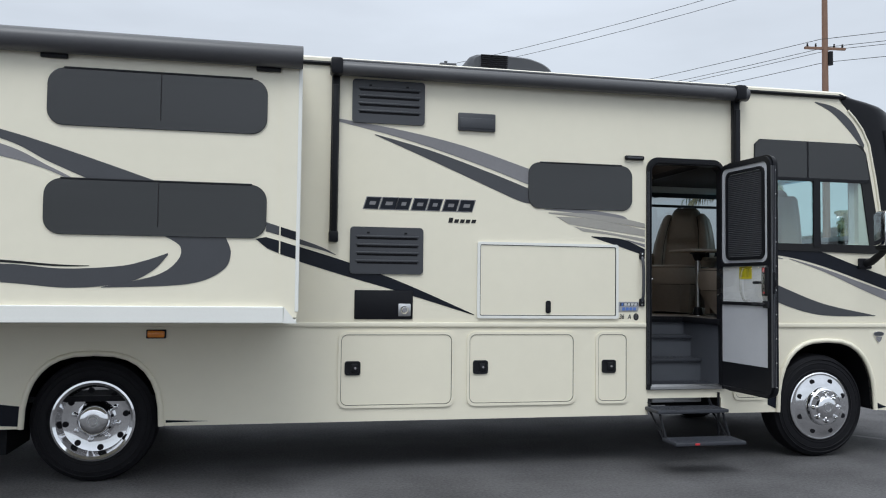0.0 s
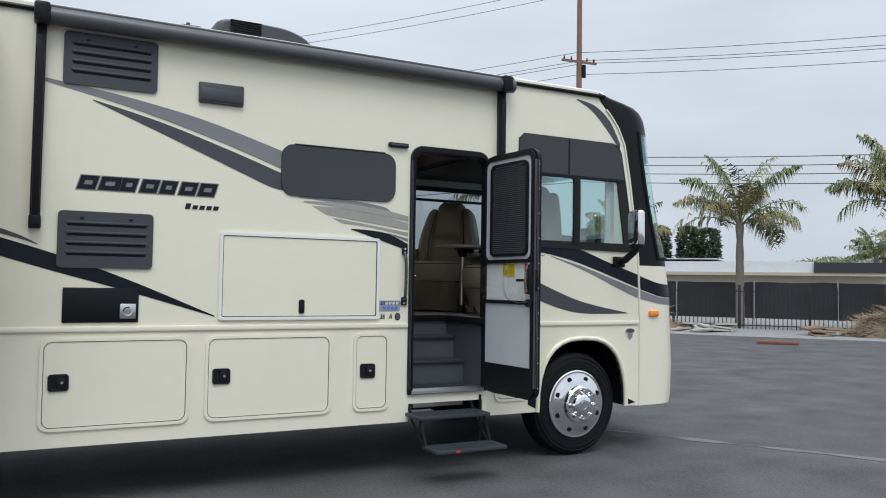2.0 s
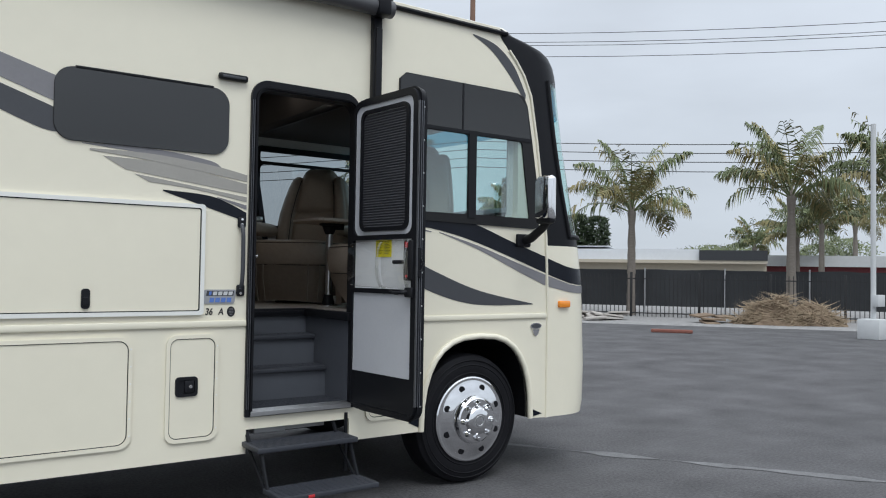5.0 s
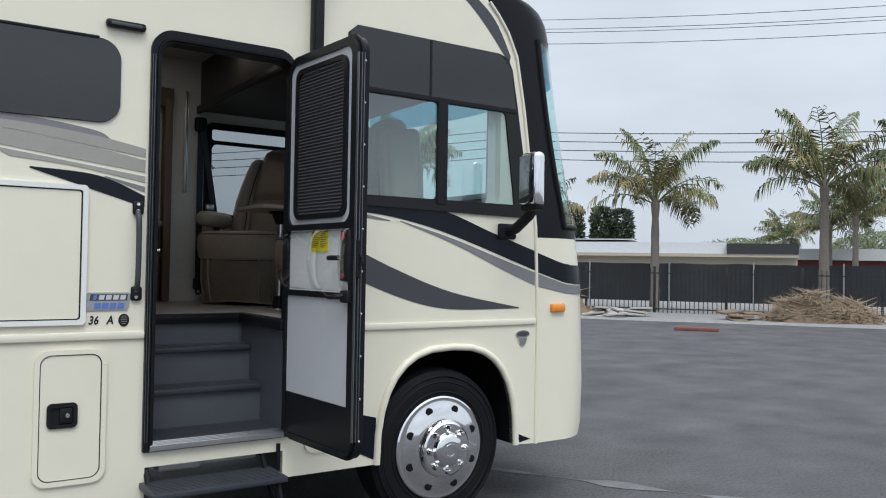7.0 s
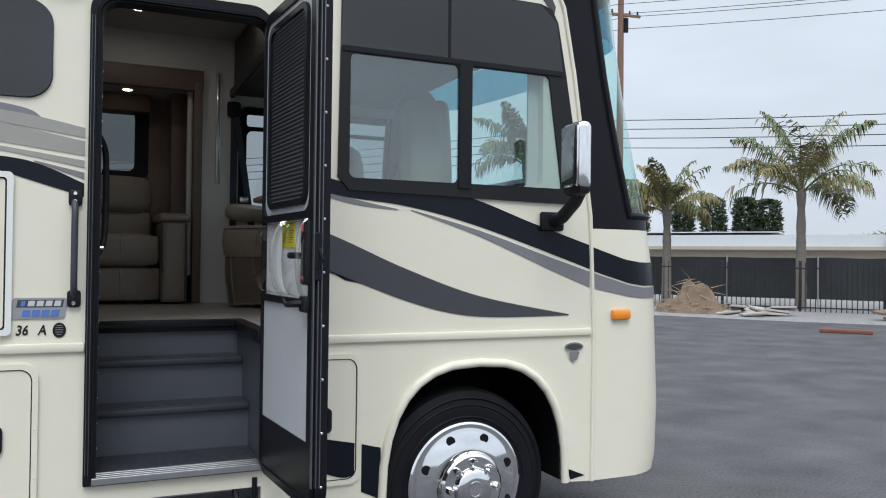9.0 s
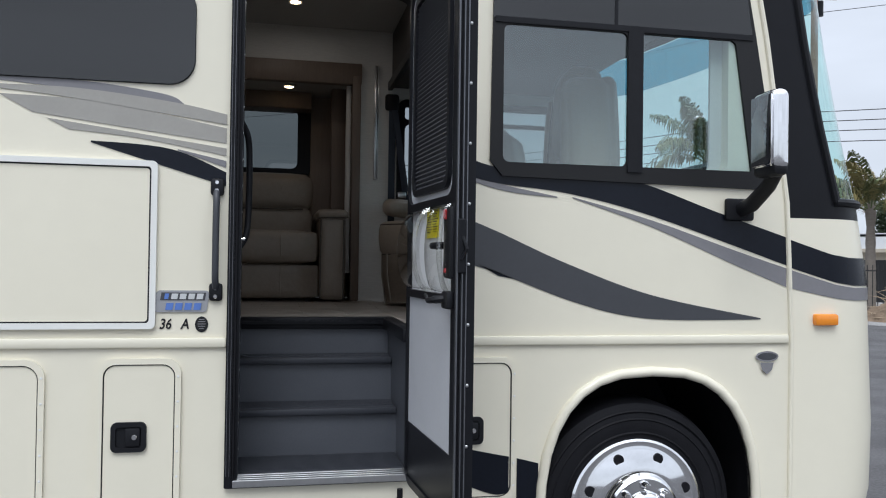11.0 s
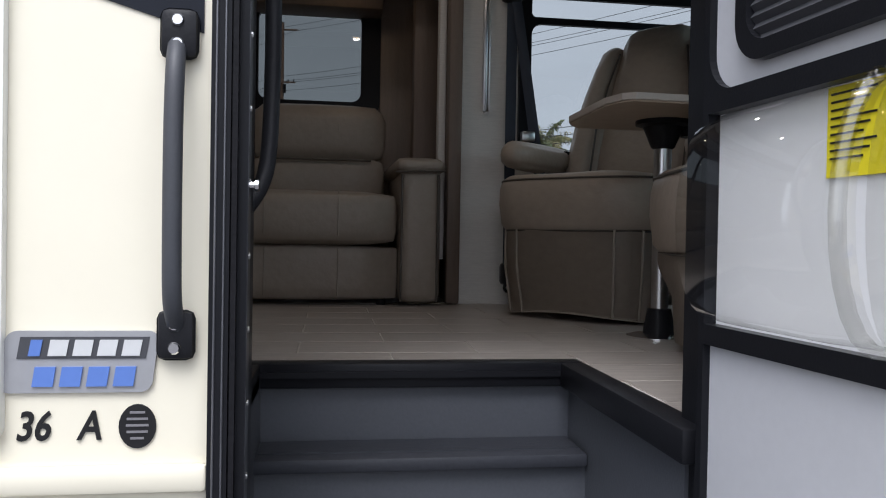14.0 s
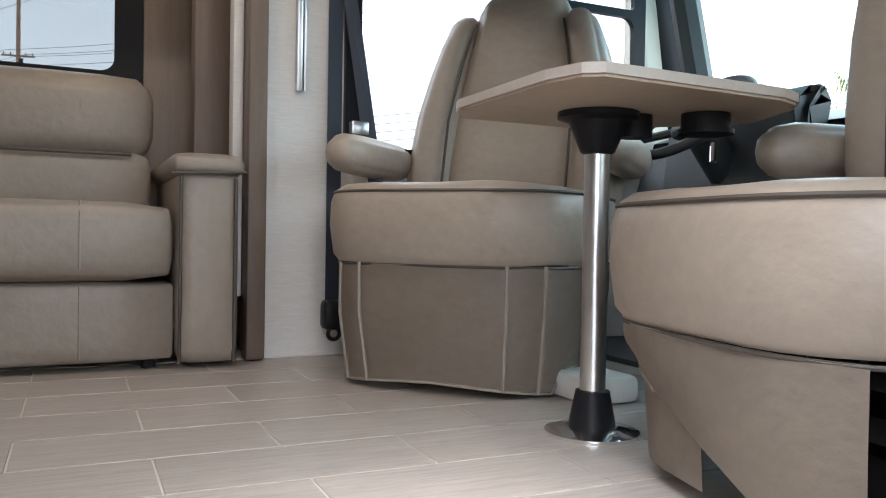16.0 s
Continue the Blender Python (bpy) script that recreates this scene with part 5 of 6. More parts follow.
# the cab: floor hump, dash, pillars, steering wheel
home(box("cab_floor", (5.0, 5.75, W + T, Y2, FLOOR - 0.05, FLOOR + 0.02), DASH, r=0.01))
home(box("cab_bulkhead", (5.62, 5.72, W + T, Y2, 0.5, 1.9), DASH, r=0.01))
bm = bmesh.new()
add_plate(bm, [(5.38, 1.55), (5.95, 1.55), (6.06, 1.88), (5.93, 2.09), (5.62, 2.11), (5.43, 2.04), (5.35, 1.80)], [], W + 0.13, Y2 - 0.05)
bmesh.ops.bevel(bm, geom=bm.edges[:], offset=0.02, segments=2, affect="EDGES")
dash = home(obj("dashboard", bm, DASH, smooth=True), "dark moulded dashboard")
bm = bmesh.new()
add_plate(bm, [(5.3, 1.80), (5.42, 1.80), (5.5, 2.14), (5.42, 2.17), (5.34, 2.10)], [], 8.15, 8.75)
bmesh.ops.bevel(bm, geom=bm.edges[:], offset=0.025, segments=2, affect="EDGES")
under(obj("instrument_hood", bm, DASH, smooth=True), dash)
for y in (W + 0.075, Y2 - 0.04):
    bm = bmesh.new()
    add_tube(bm, [(5.80, y, 1.86), (5.70, y, 2.3), (5.60, y, 2.7), (5.50, y, 3.15)], 0.06, 8)
    home(obj("windscreen_pillar", bm, PILLAR, smooth=True), "grey windscreen pillar trim")
home(box("cab_headliner", (5.25, 5.62, W + T + 0.02, Y2 - 0.01, 3.10, 3.2), CEIL, r=0.02))
bm = bmesh.new()
sw = pose(5.20, 8.46, 2.075, 0, -40, 0)
tmp = bmesh.new()
add_tube(tmp, [(0.205 * math.cos(2 * math.pi * i / 36), 0.205 * math.sin(2 * math.pi * i / 36), 0) for i in range(37)], 0.017, 10)
merge(bm, tmp, 0, sw)
tmp = bmesh.new()
add_box(tmp, -0.07, 0.07, -0.07, 0.07, -0.05, 0.0, r=0.025, seg=3)
for a in (0, 120, 240):
    c, s = math.cos(radians(a)), math.sin(radians(a))
    add_tube(tmp, [(0.05 * c, 0.05 * s, -0.03), (0.2 * c, 0.2 * s, 0)], 0.014, 6)
merge(bm, tmp, 0, sw)
add_tube(bm, [sw @ Vector((0, 0, -0.04)), sw @ Vector((0.0, 0, -0.22)), (5.45, 8.5, 1.85)], 0.06, 10)
home(obj("steering_wheel", bm, DASH, smooth=True), "black steering wheel on its column")
home(tube("key_fob", [(5.2, 8.36, 1.98), (5.19, 8.35, 1.92)], 0.012, CHROME))

# floor under the tiles, round the stair well
bm = bmesh.new()
add_plate(bm, [(-1.0, W + T), (3.16, W + T), (3.16, 7.325), (3.945, 7.325), (3.945, W + T), (5.05, W + T), (5.05, Y2), (-1.0, Y2)], [], FLOOR - 0.05, FLOOR - 0.0025, axis="z")
tile_floor = home(obj("floor", bm, GROUT), "grey wood-look tile floor with pale joints")


# ---- soft furniture ----
def cushion(bm, x0, x1, y0, y1, z0, z1, r=0.05, puff=0.0, mi=0, cuts=5):
    """A padded block: rounded edges, faces that swell."""
    tmp = bmesh.new()
    bmesh.ops.create_cube(tmp, size=2)
    bmesh.ops.subdivide_edges(tmp, edges=tmp.edges[:], cuts=cuts, use_grid_fill=True)
    h = Vector(((x1 - x0) / 2, (y1 - y0) / 2, (z1 - z0) / 2))
    c = Vector(((x0 + x1) / 2, (y0 + y1) / 2, (z0 + z1) / 2))
    rr = min(r, h.x, h.y, h.z)
    for v in tmp.verts:
        u = v.co.copy()
        q = Vector([math.sin(a * math.pi / 2) if abs(a) > 0.001 else 0 for a in u])
        p = Vector((q.x * h.x, q.y * h.y, q.z * h.z))
        core = Vector([max(-(k - rr), min(k - rr, a)) for a, k in zip(p, h)])
        d = p - core
        if d.length > 1e-6:
            p = core + d.normalized() * min(rr, max(d.length, rr * 0.999 if sum(abs(abs(a) - 1) < 1e-4 for a in u) else d.length))
        if puff:
            for ax in range(3):
                if abs(abs(u[ax]) - 1) < 1e-4:
                    o = [k for k in range(3) if k != ax]
                    p[ax] += math.copysign(puff * (1 - u[o[0]] ** 2) * (1 - u[o[1]] ** 2), u[ax])
        v.co = c + p
    merge(bm, tmp, mi)


def soft(name, parts, m, parent, r=0.05, puff=0.015, label=""):
    bm = bmesh.new()
    for p in parts:
        cushion(bm, *p, r=r, puff=puff)
    ob = obj(name, bm, m, parent, smooth=True)
    ob.data.set_sharp_from_angle(angle=radians(80))
    return tagged(ob, label) if label else ob


# sofa: local x along its length, front face at y = 0, base z = 0
SOFA = pose(2.025, 8.88, FLOOR)
sofa = empty("sofa", SOFA, "brown-grey leather sofa with padded arm, under the window", "sofa")
soft("base", [(-1.0, 1.615, 0.02, 0.55, 0.025, 0.258)], LEATHER_S, sofa, 0.02, 0.006)
soft("seat_cushion", [(-0.3, 1.605, -0.01, 0.62, 0.266, 0.488)], LEATHER_S, sofa, 0.04, 0.01)
for x0, x1 in ((0.96, 1.575), (0.0, 0.95)):
    soft("back_cushion", [(x0, x1, 0.39, 0.62, 0.655, 0.915)], LEATHER_S, sofa, 0.06, 0.014)
    soft("back_cushion", [(x0 + 0.004, x1 - 0.004, 0.395, 0.62, 0.44, 0.665)], LEATHER_S, sofa, 0.03, 0.012)
    bm = bmesh.new()
    add_tube(bm, [(x0 + 0.06, 0.382, 0.658), (x1 - 0.06, 0.382, 0.658)], 0.006, 6)
    obj("piping", bm, PIPING_D, sofa, smooth=True)
soft("arm", [(1.622, 1.80, -0.012, 0.70, 0.015, 0.60)], LEATHER_S, sofa, 0.03, 0.004)
soft("arm_pad", [(1.60, 1.815, -0.02, 0.72, 0.575, 0.64)], LEATHER_S, sofa, 0.03, 0.008)
bm = bmesh.new()
add_tube(bm, [(1.628, -0.006, 0.02), (1.628, -0.018, 0.30), (1.628, -0.018, 0.57)], 0.005, 6)
add_tube(bm, [(1.785, -0.006, 0.02), (1.785, -0.018, 0.30), (1.785, -0.018, 0.57)], 0.006, 6)
add_tube(bm, [(1.60, -0.022, 0.578), (1.815, -0.022, 0.588)], 0.005, 6)
obj("piping", bm, PIPING_D, sofa, smooth=True)
bm = bmesh.new()
for x in (1.05, 1.36):
    add_tube(bm, [(x, -0.026, 0.30), (x, -0.026, 0.38), (x, -0.018, 0.45), (x, 0.02, 0.492), (x, 0.3, 0.499)], 0.0035, 5)
    add_tube(bm, [(x, 0.012, 0.04), (x, 0.013, 0.25)], 0.003, 5)
    add_tube(bm, [(x, 0.402, 0.72), (x, 0.378, 0.80), (x, 0.382, 0.85), (x, 0.42, 0.91)], 0.003, 5)
obj("seam", bm, PIPING, sofa, smooth=True)
bm = bmesh.new()
for x in (0.95, 1.55):
    add_lathe(bm, [(0.0, 0.0), (0.02, 0.0), (0.02, 0.03), (0.0, 0.03)], 12, m=pose(x, 0.08, 0))
obj("foot", bm, PLASTIC, sofa)


# cab seat: local -y is its front, base at z = 0
def cab_seat(m, label, slit=False, seam=0.335, top=0.553, arms=(-0.345, 0.345), back=0.20, rise=0.0, recline=13):
    s = empty("cab_seat", m, label, "seat", "swivelled cab seats")
    bm = bmesh.new()
    pts = []
    n = 36
    # cushion outline seen from above: broad rounded front
    for i in range(n):
        a = 2 * math.pi * i / n
        c, q = math.cos(a), math.sin(a)
        pts.append((0.315 * math.copysign(abs(c) ** 0.55, c), 0.30 * math.copysign(abs(q) ** 0.5, q) - (0.06 * (1 - c * c) if q < 0 else 0)))
    levels = [(0.335, 0.975), (0.36, 1.025), (0.43, 1.05), (0.49, 1.045), (0.522, 1.02), (0.538, 0.965), (0.55, 0.80), (0.556, 0.40), (0.556, 0.0)]
    rings = []
    for z, k in levels:
        z = seam + (z - 0.335) * (top - seam) / 0.218
        rings.append([bm.verts.new((x * k, y * k, z + 0.012 * noise.noise(Vector((x * 4, y * 4, z * 5))) - (0.02 * (1 - k) if k < 0.9 else 0))) for x, y in pts])
    for a, b in zip(rings, rings[1:]):
        for i in range(n):
            bm.faces.new([a[i], a[(i + 1) % n], b[(i + 1) % n], b[i]])
    bmesh.ops.remove_doubles(bm, verts=bm.verts[:], dist=1e-4)
    obj("seat", bm, LEATHER, s, smooth=True)
    # welt lines round the cushion
    bm = bmesh.new()
    add_tube(bm, [(x * 1.022, y * 1.022, seam + 0.87 * (top - seam)) for x, y in pts + pts[:1]], 0.0045, 6)
    add_tube(bm, [(x * 0.985, y * 0.985, seam - 0.002) for x, y in pts + pts[:1]], 0.004, 6)
    obj("piping", bm, PIPING_D, s, smooth=True)
    # skirt that tapers down, open at the back or along a slit
    bm = bmesh.new()
    order = sorted(range(n), key=lambda i: (math.atan2(pts[i][0], -pts[i][1])))
    rows = []
    for i in order:
        x, y = pts[i]
        ang = math.degrees(math.atan2(x, -y))
        if abs(ang) > 118:
            continue
        if slit and 40 < ang < 67:
            rows.append(None)
            continue
        if slit and ang < 40:
            bot = 0.004 + 0.20 * min(1.0, (40 - ang) / 75)
        else:
            bot = 0.02 + (0.05 if abs(ang) > 50 else 0.012 * math.cos(math.radians(ang * 3)))
        col = []
        for k in range(8):
            f = k / 7
            z = seam + (bot - seam) * f
            w = 0.99 - 0.07 * f + 0.02 * math.sin(f * math.pi) + 0.02 * noise.noise(Vector((x * 6, y * 6, f * 2)))
            col.append(bm.verts.new((x * w, y * w, z)))
        rows.append(col)
    for a, b in zip(rows, rows[1:]):
        if a and b:
            for k in range(7):
                bm.faces.new([a[k], a[k + 1], b[k + 1], b[k]])
    edge = [[v.co.copy() for v in (c[0], c[3], c[7])] for c in rows if c]
    hem = [c[7].co.copy() for c in rows if c]
    bmesh.ops.solidify(bm, geom=bm.faces[:], thickness=0.008)
    obj("skirt", bm, LEATHER, s, smooth=True)
    bm = bmesh.new()
    for k in (6, 12) if not slit else ():
        if k < len(edge):
            add_tube(bm, [p * 1.008 for p in edge[k]], 0.0045, 6)
            add_tube(bm, [p * 1.008 for p in edge[-1 - k]], 0.0045, 6)
    for a, b in zip(hem, hem[1:]):
        if (a - b).length < 0.12:
            add_tube(bm, [a, b], 0.0045, 5)
    obj("hem", bm, PIPING, s, smooth=True)
    if slit:
        b2 = bmesh.new()
        cols = []
        for i in order:
            x, y = pts[i]
            ang = math.degrees(math.atan2(x, -y))
            if -70 < ang < 10:
                cols.append([b2.verts.new((x * w, y * w, z)) for w, z in ((0.93, seam), (0.90, 0.15), (0.88, 0.03))])
        for a, b in zip(cols, cols[1:]):
            for k in range(2):
                b2.faces.new([a[k], a[k + 1], b[k + 1], b[k]])
        bmesh.ops.solidify(b2, geom=b2.faces[:], thickness=0.008)
        obj("inner_skirt", b2, LEATHER, s, smooth=True)
    # pedestal and slide mechanism
    bm = bmesh.new()
    add_box(bm, -0.17, 0.17, -0.12, 0.20, 0.0, 0.10, r=0.01)
    add_box(bm, -0.20, 0.20, -0.16, 0.22, 0.13, 0.17, r=0.006)
    add_box(bm, -0.21, 0.21, -0.18, 0.22, 0.21, 0.24, r=0.006)
    add_box(bm, -0.19, 0.19, -0.15, 0.2, 0.25, seam, r=0.006)
    for k in range(8):
        add_tube(bm, [(-0.18 + k * 0.05, -0.185, 0.2), (-0.18 + k * 0.05, -0.185, 0.26)], 0.008, 6)
    obj("pedestal", bm, BLKMETAL, s, smooth=True)
    # reclined backrest with a headrest block and side wings
    tilt = Matrix.Translation((0, back, top - 0.053 + rise)) @ pose(0, 0, 0, -recline, 0, 0)
    for nm, dims, r, pf in (("backrest", (-0.19, 0.19, 0.0, 0.15, -0.03, 0.36), 0.035, 0.015), ("headrest", (-0.19, 0.19, -0.012, 0.15, 0.35, 0.78), 0.05, 0.018),
                            ("backrest_wing", (-0.30, -0.175, -0.035, 0.17, -0.04, 0.70), 0.055, 0.014), ("backrest_wing", (0.175, 0.30, -0.035, 0.17, -0.04, 0.70), 0.055, 0.014),
                            ("back_shell", (-0.27, 0.27, 0.12, 0.20, -0.04, 0.72), 0.04, 0.01)):
        b2 = bmesh.new()
        cushion(b2, *dims, r=r, puff=pf, cuts=7)
        for v in b2.verts:   # the backrest narrows towards its top
            v.co.x *= 1 - 0.30 * max(0.0, (v.co.z - 0.22) / 0.5) ** 1.4
        bmesh.ops.transform(b2, matrix=tilt, verts=b2.verts[:])
        o = obj(nm, b2, LEATHER, s, smooth=True)
        o.data.set_sharp_from_angle(angle=radians(80))
    bm = bmesh.new()
    for x in (-0.29, 0.29):
        tmp = bmesh.new()
        add_tube(tmp, [(x * 0.62, -0.036, 0.02), (x * 0.62, -0.038, 0.3), (x * 0.55, -0.03, 0.5), (x * 0.46, -0.02, 0.66)], 0.004, 5)
        merge(bm, tmp, 0, tilt)
    obj("seam", bm, PIPING_D, s, smooth=True)
    # padded armrests
    for x in arms:
        b2 = bmesh.new()
        cushion(b2, x - 0.05, x + 0.05, 0.03 if slit else -0.14, 0.30, top + 0.047, top + 0.162, r=0.05, puff=0.008)
        o = obj("armrest", b2, LEATHER, s, smooth=True)
        o.data.set_sharp_from_angle(angle=radians(80))
    return s


cab_seat(pose(4.48, 8.56, FLOOR, 0, 0, -46) @ Matrix.Diagonal((1.17, 1.15, 1.0, 1)), "taupe leather captain's seat turned to the lounge, with armrests and skirt")
cab_seat(pose(4.60, 7.29, FLOOR, 0, 0, -100) @ Matrix.Diagonal((1.2, 1.15, 1.0, 1)), "taupe leather captain's seat turned to the lounge, skirt hanging open", slit=True, seam=0.27, top=0.50, arms=(-0.345,), back=0.18, rise=0.05, recline=0)

# pedestal table
tb = empty("pedestal_table", pose(4.37, 7.82, FLOOR), "pale laminate table on a chrome pole by the cab seats", "table")
bm = bmesh.new()
add_lathe(bm, [(0.027, 0.02), (0.027, 0.68)], 24)
obj("pole", bm, STEEL, tb, smooth=True)
bm = bmesh.new()
add_lathe(bm, [(0.0, 0.0), (0.10, 0.0), (0.10, 0.006), (0.07, 0.014), (0.05, 0.016), (0.0, 0.016)], 36)
obj("floor_flange", bm, CHROME, tb, smooth=True)
bm = bmesh.new()
add_lathe(bm, [(0.05, 0.014), (0.048, 0.03), (0.036, 0.09), (0.027, 0.092)], 24)
obj("base_socket", bm, PLASTIC, tb, smooth=True)
bm = bmesh.new()
add_lathe(bm, [(0.028, 0.587), (0.036, 0.592), (0.062, 0.655), (0.085, 0.662), (0.085, 0.675), (0.0, 0.675)], 32)
obj("socket", bm, PLASTIC, tb, smooth=True)
bm = bmesh.new()
add_lathe(bm, [(0.05, 0.675), (0.05, 0.642), (0.058, 0.642), (0.058, 0.632), (0.0, 0.632)], 24, m=pose(0.20, -0.10, 0))
add_lathe(bm, [(0.035, 0.675), (0.035, 0.627), (0.0, 0.627)], 20, m=pose(0.09, -0.01, 0))
obj("cup_holder", bm, PLASTIC, tb, smooth=True)
top = [(-0.25, 0.17), (-0.265, 0.13), (-0.27, -0.22), (-0.25, -0.30), (-0.22, -0.325), (0.21, -0.30), (0.27, -0.275), (0.31, -0.235), (0.385, -0.06), (0.375, -0.01), (0.15, 0.22), (0.11, 0.235), (-0.21, 0.225)]
bm = bmesh.new()
add_plate(bm, top, [], 0.681, 0.699, axis="z")
obj("table_top", bm, TABLE, tb)
bm = bmesh.new()
add_plate(bm, [(x * 0.985, y * 0.985) for x, y in top], [], 0.6755, 0.6806, axis="z")
obj("underside", bm, TABLE_U, tb)

# seat belt on the driver's wall
sb = empty("seat_belt", pose(4.15, Y2, FLOOR), "navy seat belt hanging on the wall with black reel", "seat belt")


def belt_part(ob):
    ob.parent = sb
    ob.matrix_parent_inverse = pose(4.15, Y2, FLOOR).inverted()
    return ob


belt_part(box("reel", (4.115, 4.19, Y2 - 0.075, Y2 - 0.003, 1.355, 1.455), PLASTIC, r=0.018))
belt_part(tube("reel_eye", [(4.15 + 0.02 * math.cos(a * math.pi / 6), Y2 - 0.06, 1.345 + 0.02 * math.sin(a * math.pi / 6)) for a in range(13)], 0.007, PLASTIC))
bm = bmesh.new()
add_box(bm, 4.128, 4.176, Y2 - 0.030, Y2 - 0.027, 1.44, 2.68)
vs = [bm.verts.new(p) for p in ((4.14, Y2 - 0.034, 2.68), (4.185, Y2 - 0.04, 2.68), (4.30, Y2 - 0.12, 1.80), (4.255, Y2 - 0.10, 1.80))]
bm.faces.new(vs)
belt_part(obj("webbing", bm, BELT))
belt_part(box("buckle", (4.19, 4.25, Y2 - 0.10, Y2 - 0.06, 2.0, 2.045), STEEL, r=0.006))
belt_part(box("guide", (4.10, 4.20, Y2 - 0.05, Y2 - 0.004, 2.63, 2.75), PLASTIC, r=0.02))
home(box("handbrake_cover", (4.50, 4.66, 8.02, 8.2, FLOOR, FLOOR + 0.07), WHITE, r=0.02))

# ---- outdoors: fence, buildings, poles, trees ----
fence = tagged(new("fence"), "black iron fence with dark mesh screen behind, on gravel", "fence")
FH = 1.62
bm = bmesh.new()
i = 0
for k in range(-210, 210):
    s = k * 0.15
    p = on_lot(FENCE_D, s)
    tmp = bmesh.new()
    add_box(tmp, -0.010, 0.010, -0.010, 0.010, 0.05, FH)
    merge(bm, tmp, 0, Matrix.Translation(p))
tagged(obj("picket", bm, FENCE, fence), kind="stuff")
bm = bmesh.new()
rot = math.degrees(math.atan2(FD.y, FD.x))
for z in (0.16, 1.42):
    tmp = bmesh.new()
    add_box(tmp, -31.5, 31.5, -0.02, 0.02, z, z + 0.04)
    merge(bm, tmp, 0, Matrix.Translation(on_lot(FENCE_D, 0)) @ pose(0, 0, 0, 0, 0, rot))
obj("rail", bm, FENCE, fence)
bm = bmesh.new()
for k in range(-13, 14):
    tmp = bmesh.new()
    add_box(tmp, -0.035, 0.035, -0.035, 0.035, 0.0, FH + 0.06, r=0.006)
    merge(bm, tmp, 0, Matrix.Translation(on_lot(FENCE_D, k * 2.4)))
obj("post", bm, FENCE, fence, smooth=True)
bm = bmesh.new()
for k in range(-10, 11):
    add_tube(bm, [on_lot(FENCE_D + 2.3, k * 3.0 + 1, 0), on_lot(FENCE_D + 2.3, k * 3.0 + 1, FH + 0.25)], 0.03, 6)
obj("steel_post", bm, GALV, fence)
bm = bmesh.new()
n = 120
rows = []
for k in range(n + 1):
    s = -31 + 62 * k / n
    wv = 0.05 * noise.noise(Vector((s * 0.7, 0, 0)))
    rows.append([bm.verts.new(on_lot(FENCE_D + 2.4 + wv + 0.03 * noise.noise(Vector((s, z, 3))), s, z * (FH + 0.18 + 0.05 * noise.noise(Vector((s * 0.9, 5, 0)))))) for z in (0.2, 0.45, 0.7, 1.0)])
for a, b in zip(rows, rows[1:]):
    for k in range(3):
        bm.faces.new([a[k], a[k + 1], b[k + 1], b[k]])
obj("mesh_screen", bm, SCREEN, fence)


def building(name, d, s0, s1, depth, parts, label, cat="building"):
    b = tagged(new(name), label, cat)
    for nm, z0, z1, out, m, a0, a1 in parts:
        bm = bmesh.new()
        w = s1 - s0
        add_box(bm, w * a0, w * a1, -out, depth, z0, z1, r=0.0)
        o = obj(nm, bm, m, b)
        o.data.transform(Matrix.Translation(on_lot(d, s0)) @ pose(0, 0, 0, 0, 0, rot) @ Matrix.Diagonal((1, 1, 1, 1)))
    return b


building("low_building", 47, -30, 3.7, 14, (("wall", 0, 2.25, 0, STUCCO, 0, 1), ("eave", 2.25, 2.42, 0.5, STUCCO, 0, 1), ("roof", 2.42, 3.0, 0.3, WHITEROOF, 0, 0.90), ("roof", 2.42, 2.95, 0.55, DKROOF, 0.90, 1.0),
                                            ("roof_rail", 3.12, 3.17, 0.2, WHITEROOF, 0, 0.76)), "long low tan building with white roof fascia")
bb = building("red_building", 58, 3.6, 45, 12, (("wall", 0, 2.3, 0, REDWALL, 0, 1), ("roof", 2.3, 3.0, 0.4, BOXGREY, 0, 1)), "low faded red building with grey roof")
for k in range(6):
    building("roof_unit", 50, -28 + k * 4.1, -26.6 + k * 4.1, 1.2, (("casing", 2.99, 3.25, 0, WHITEROOF, 0, 1),), "white rooftop unit on the low building", "roof unit")


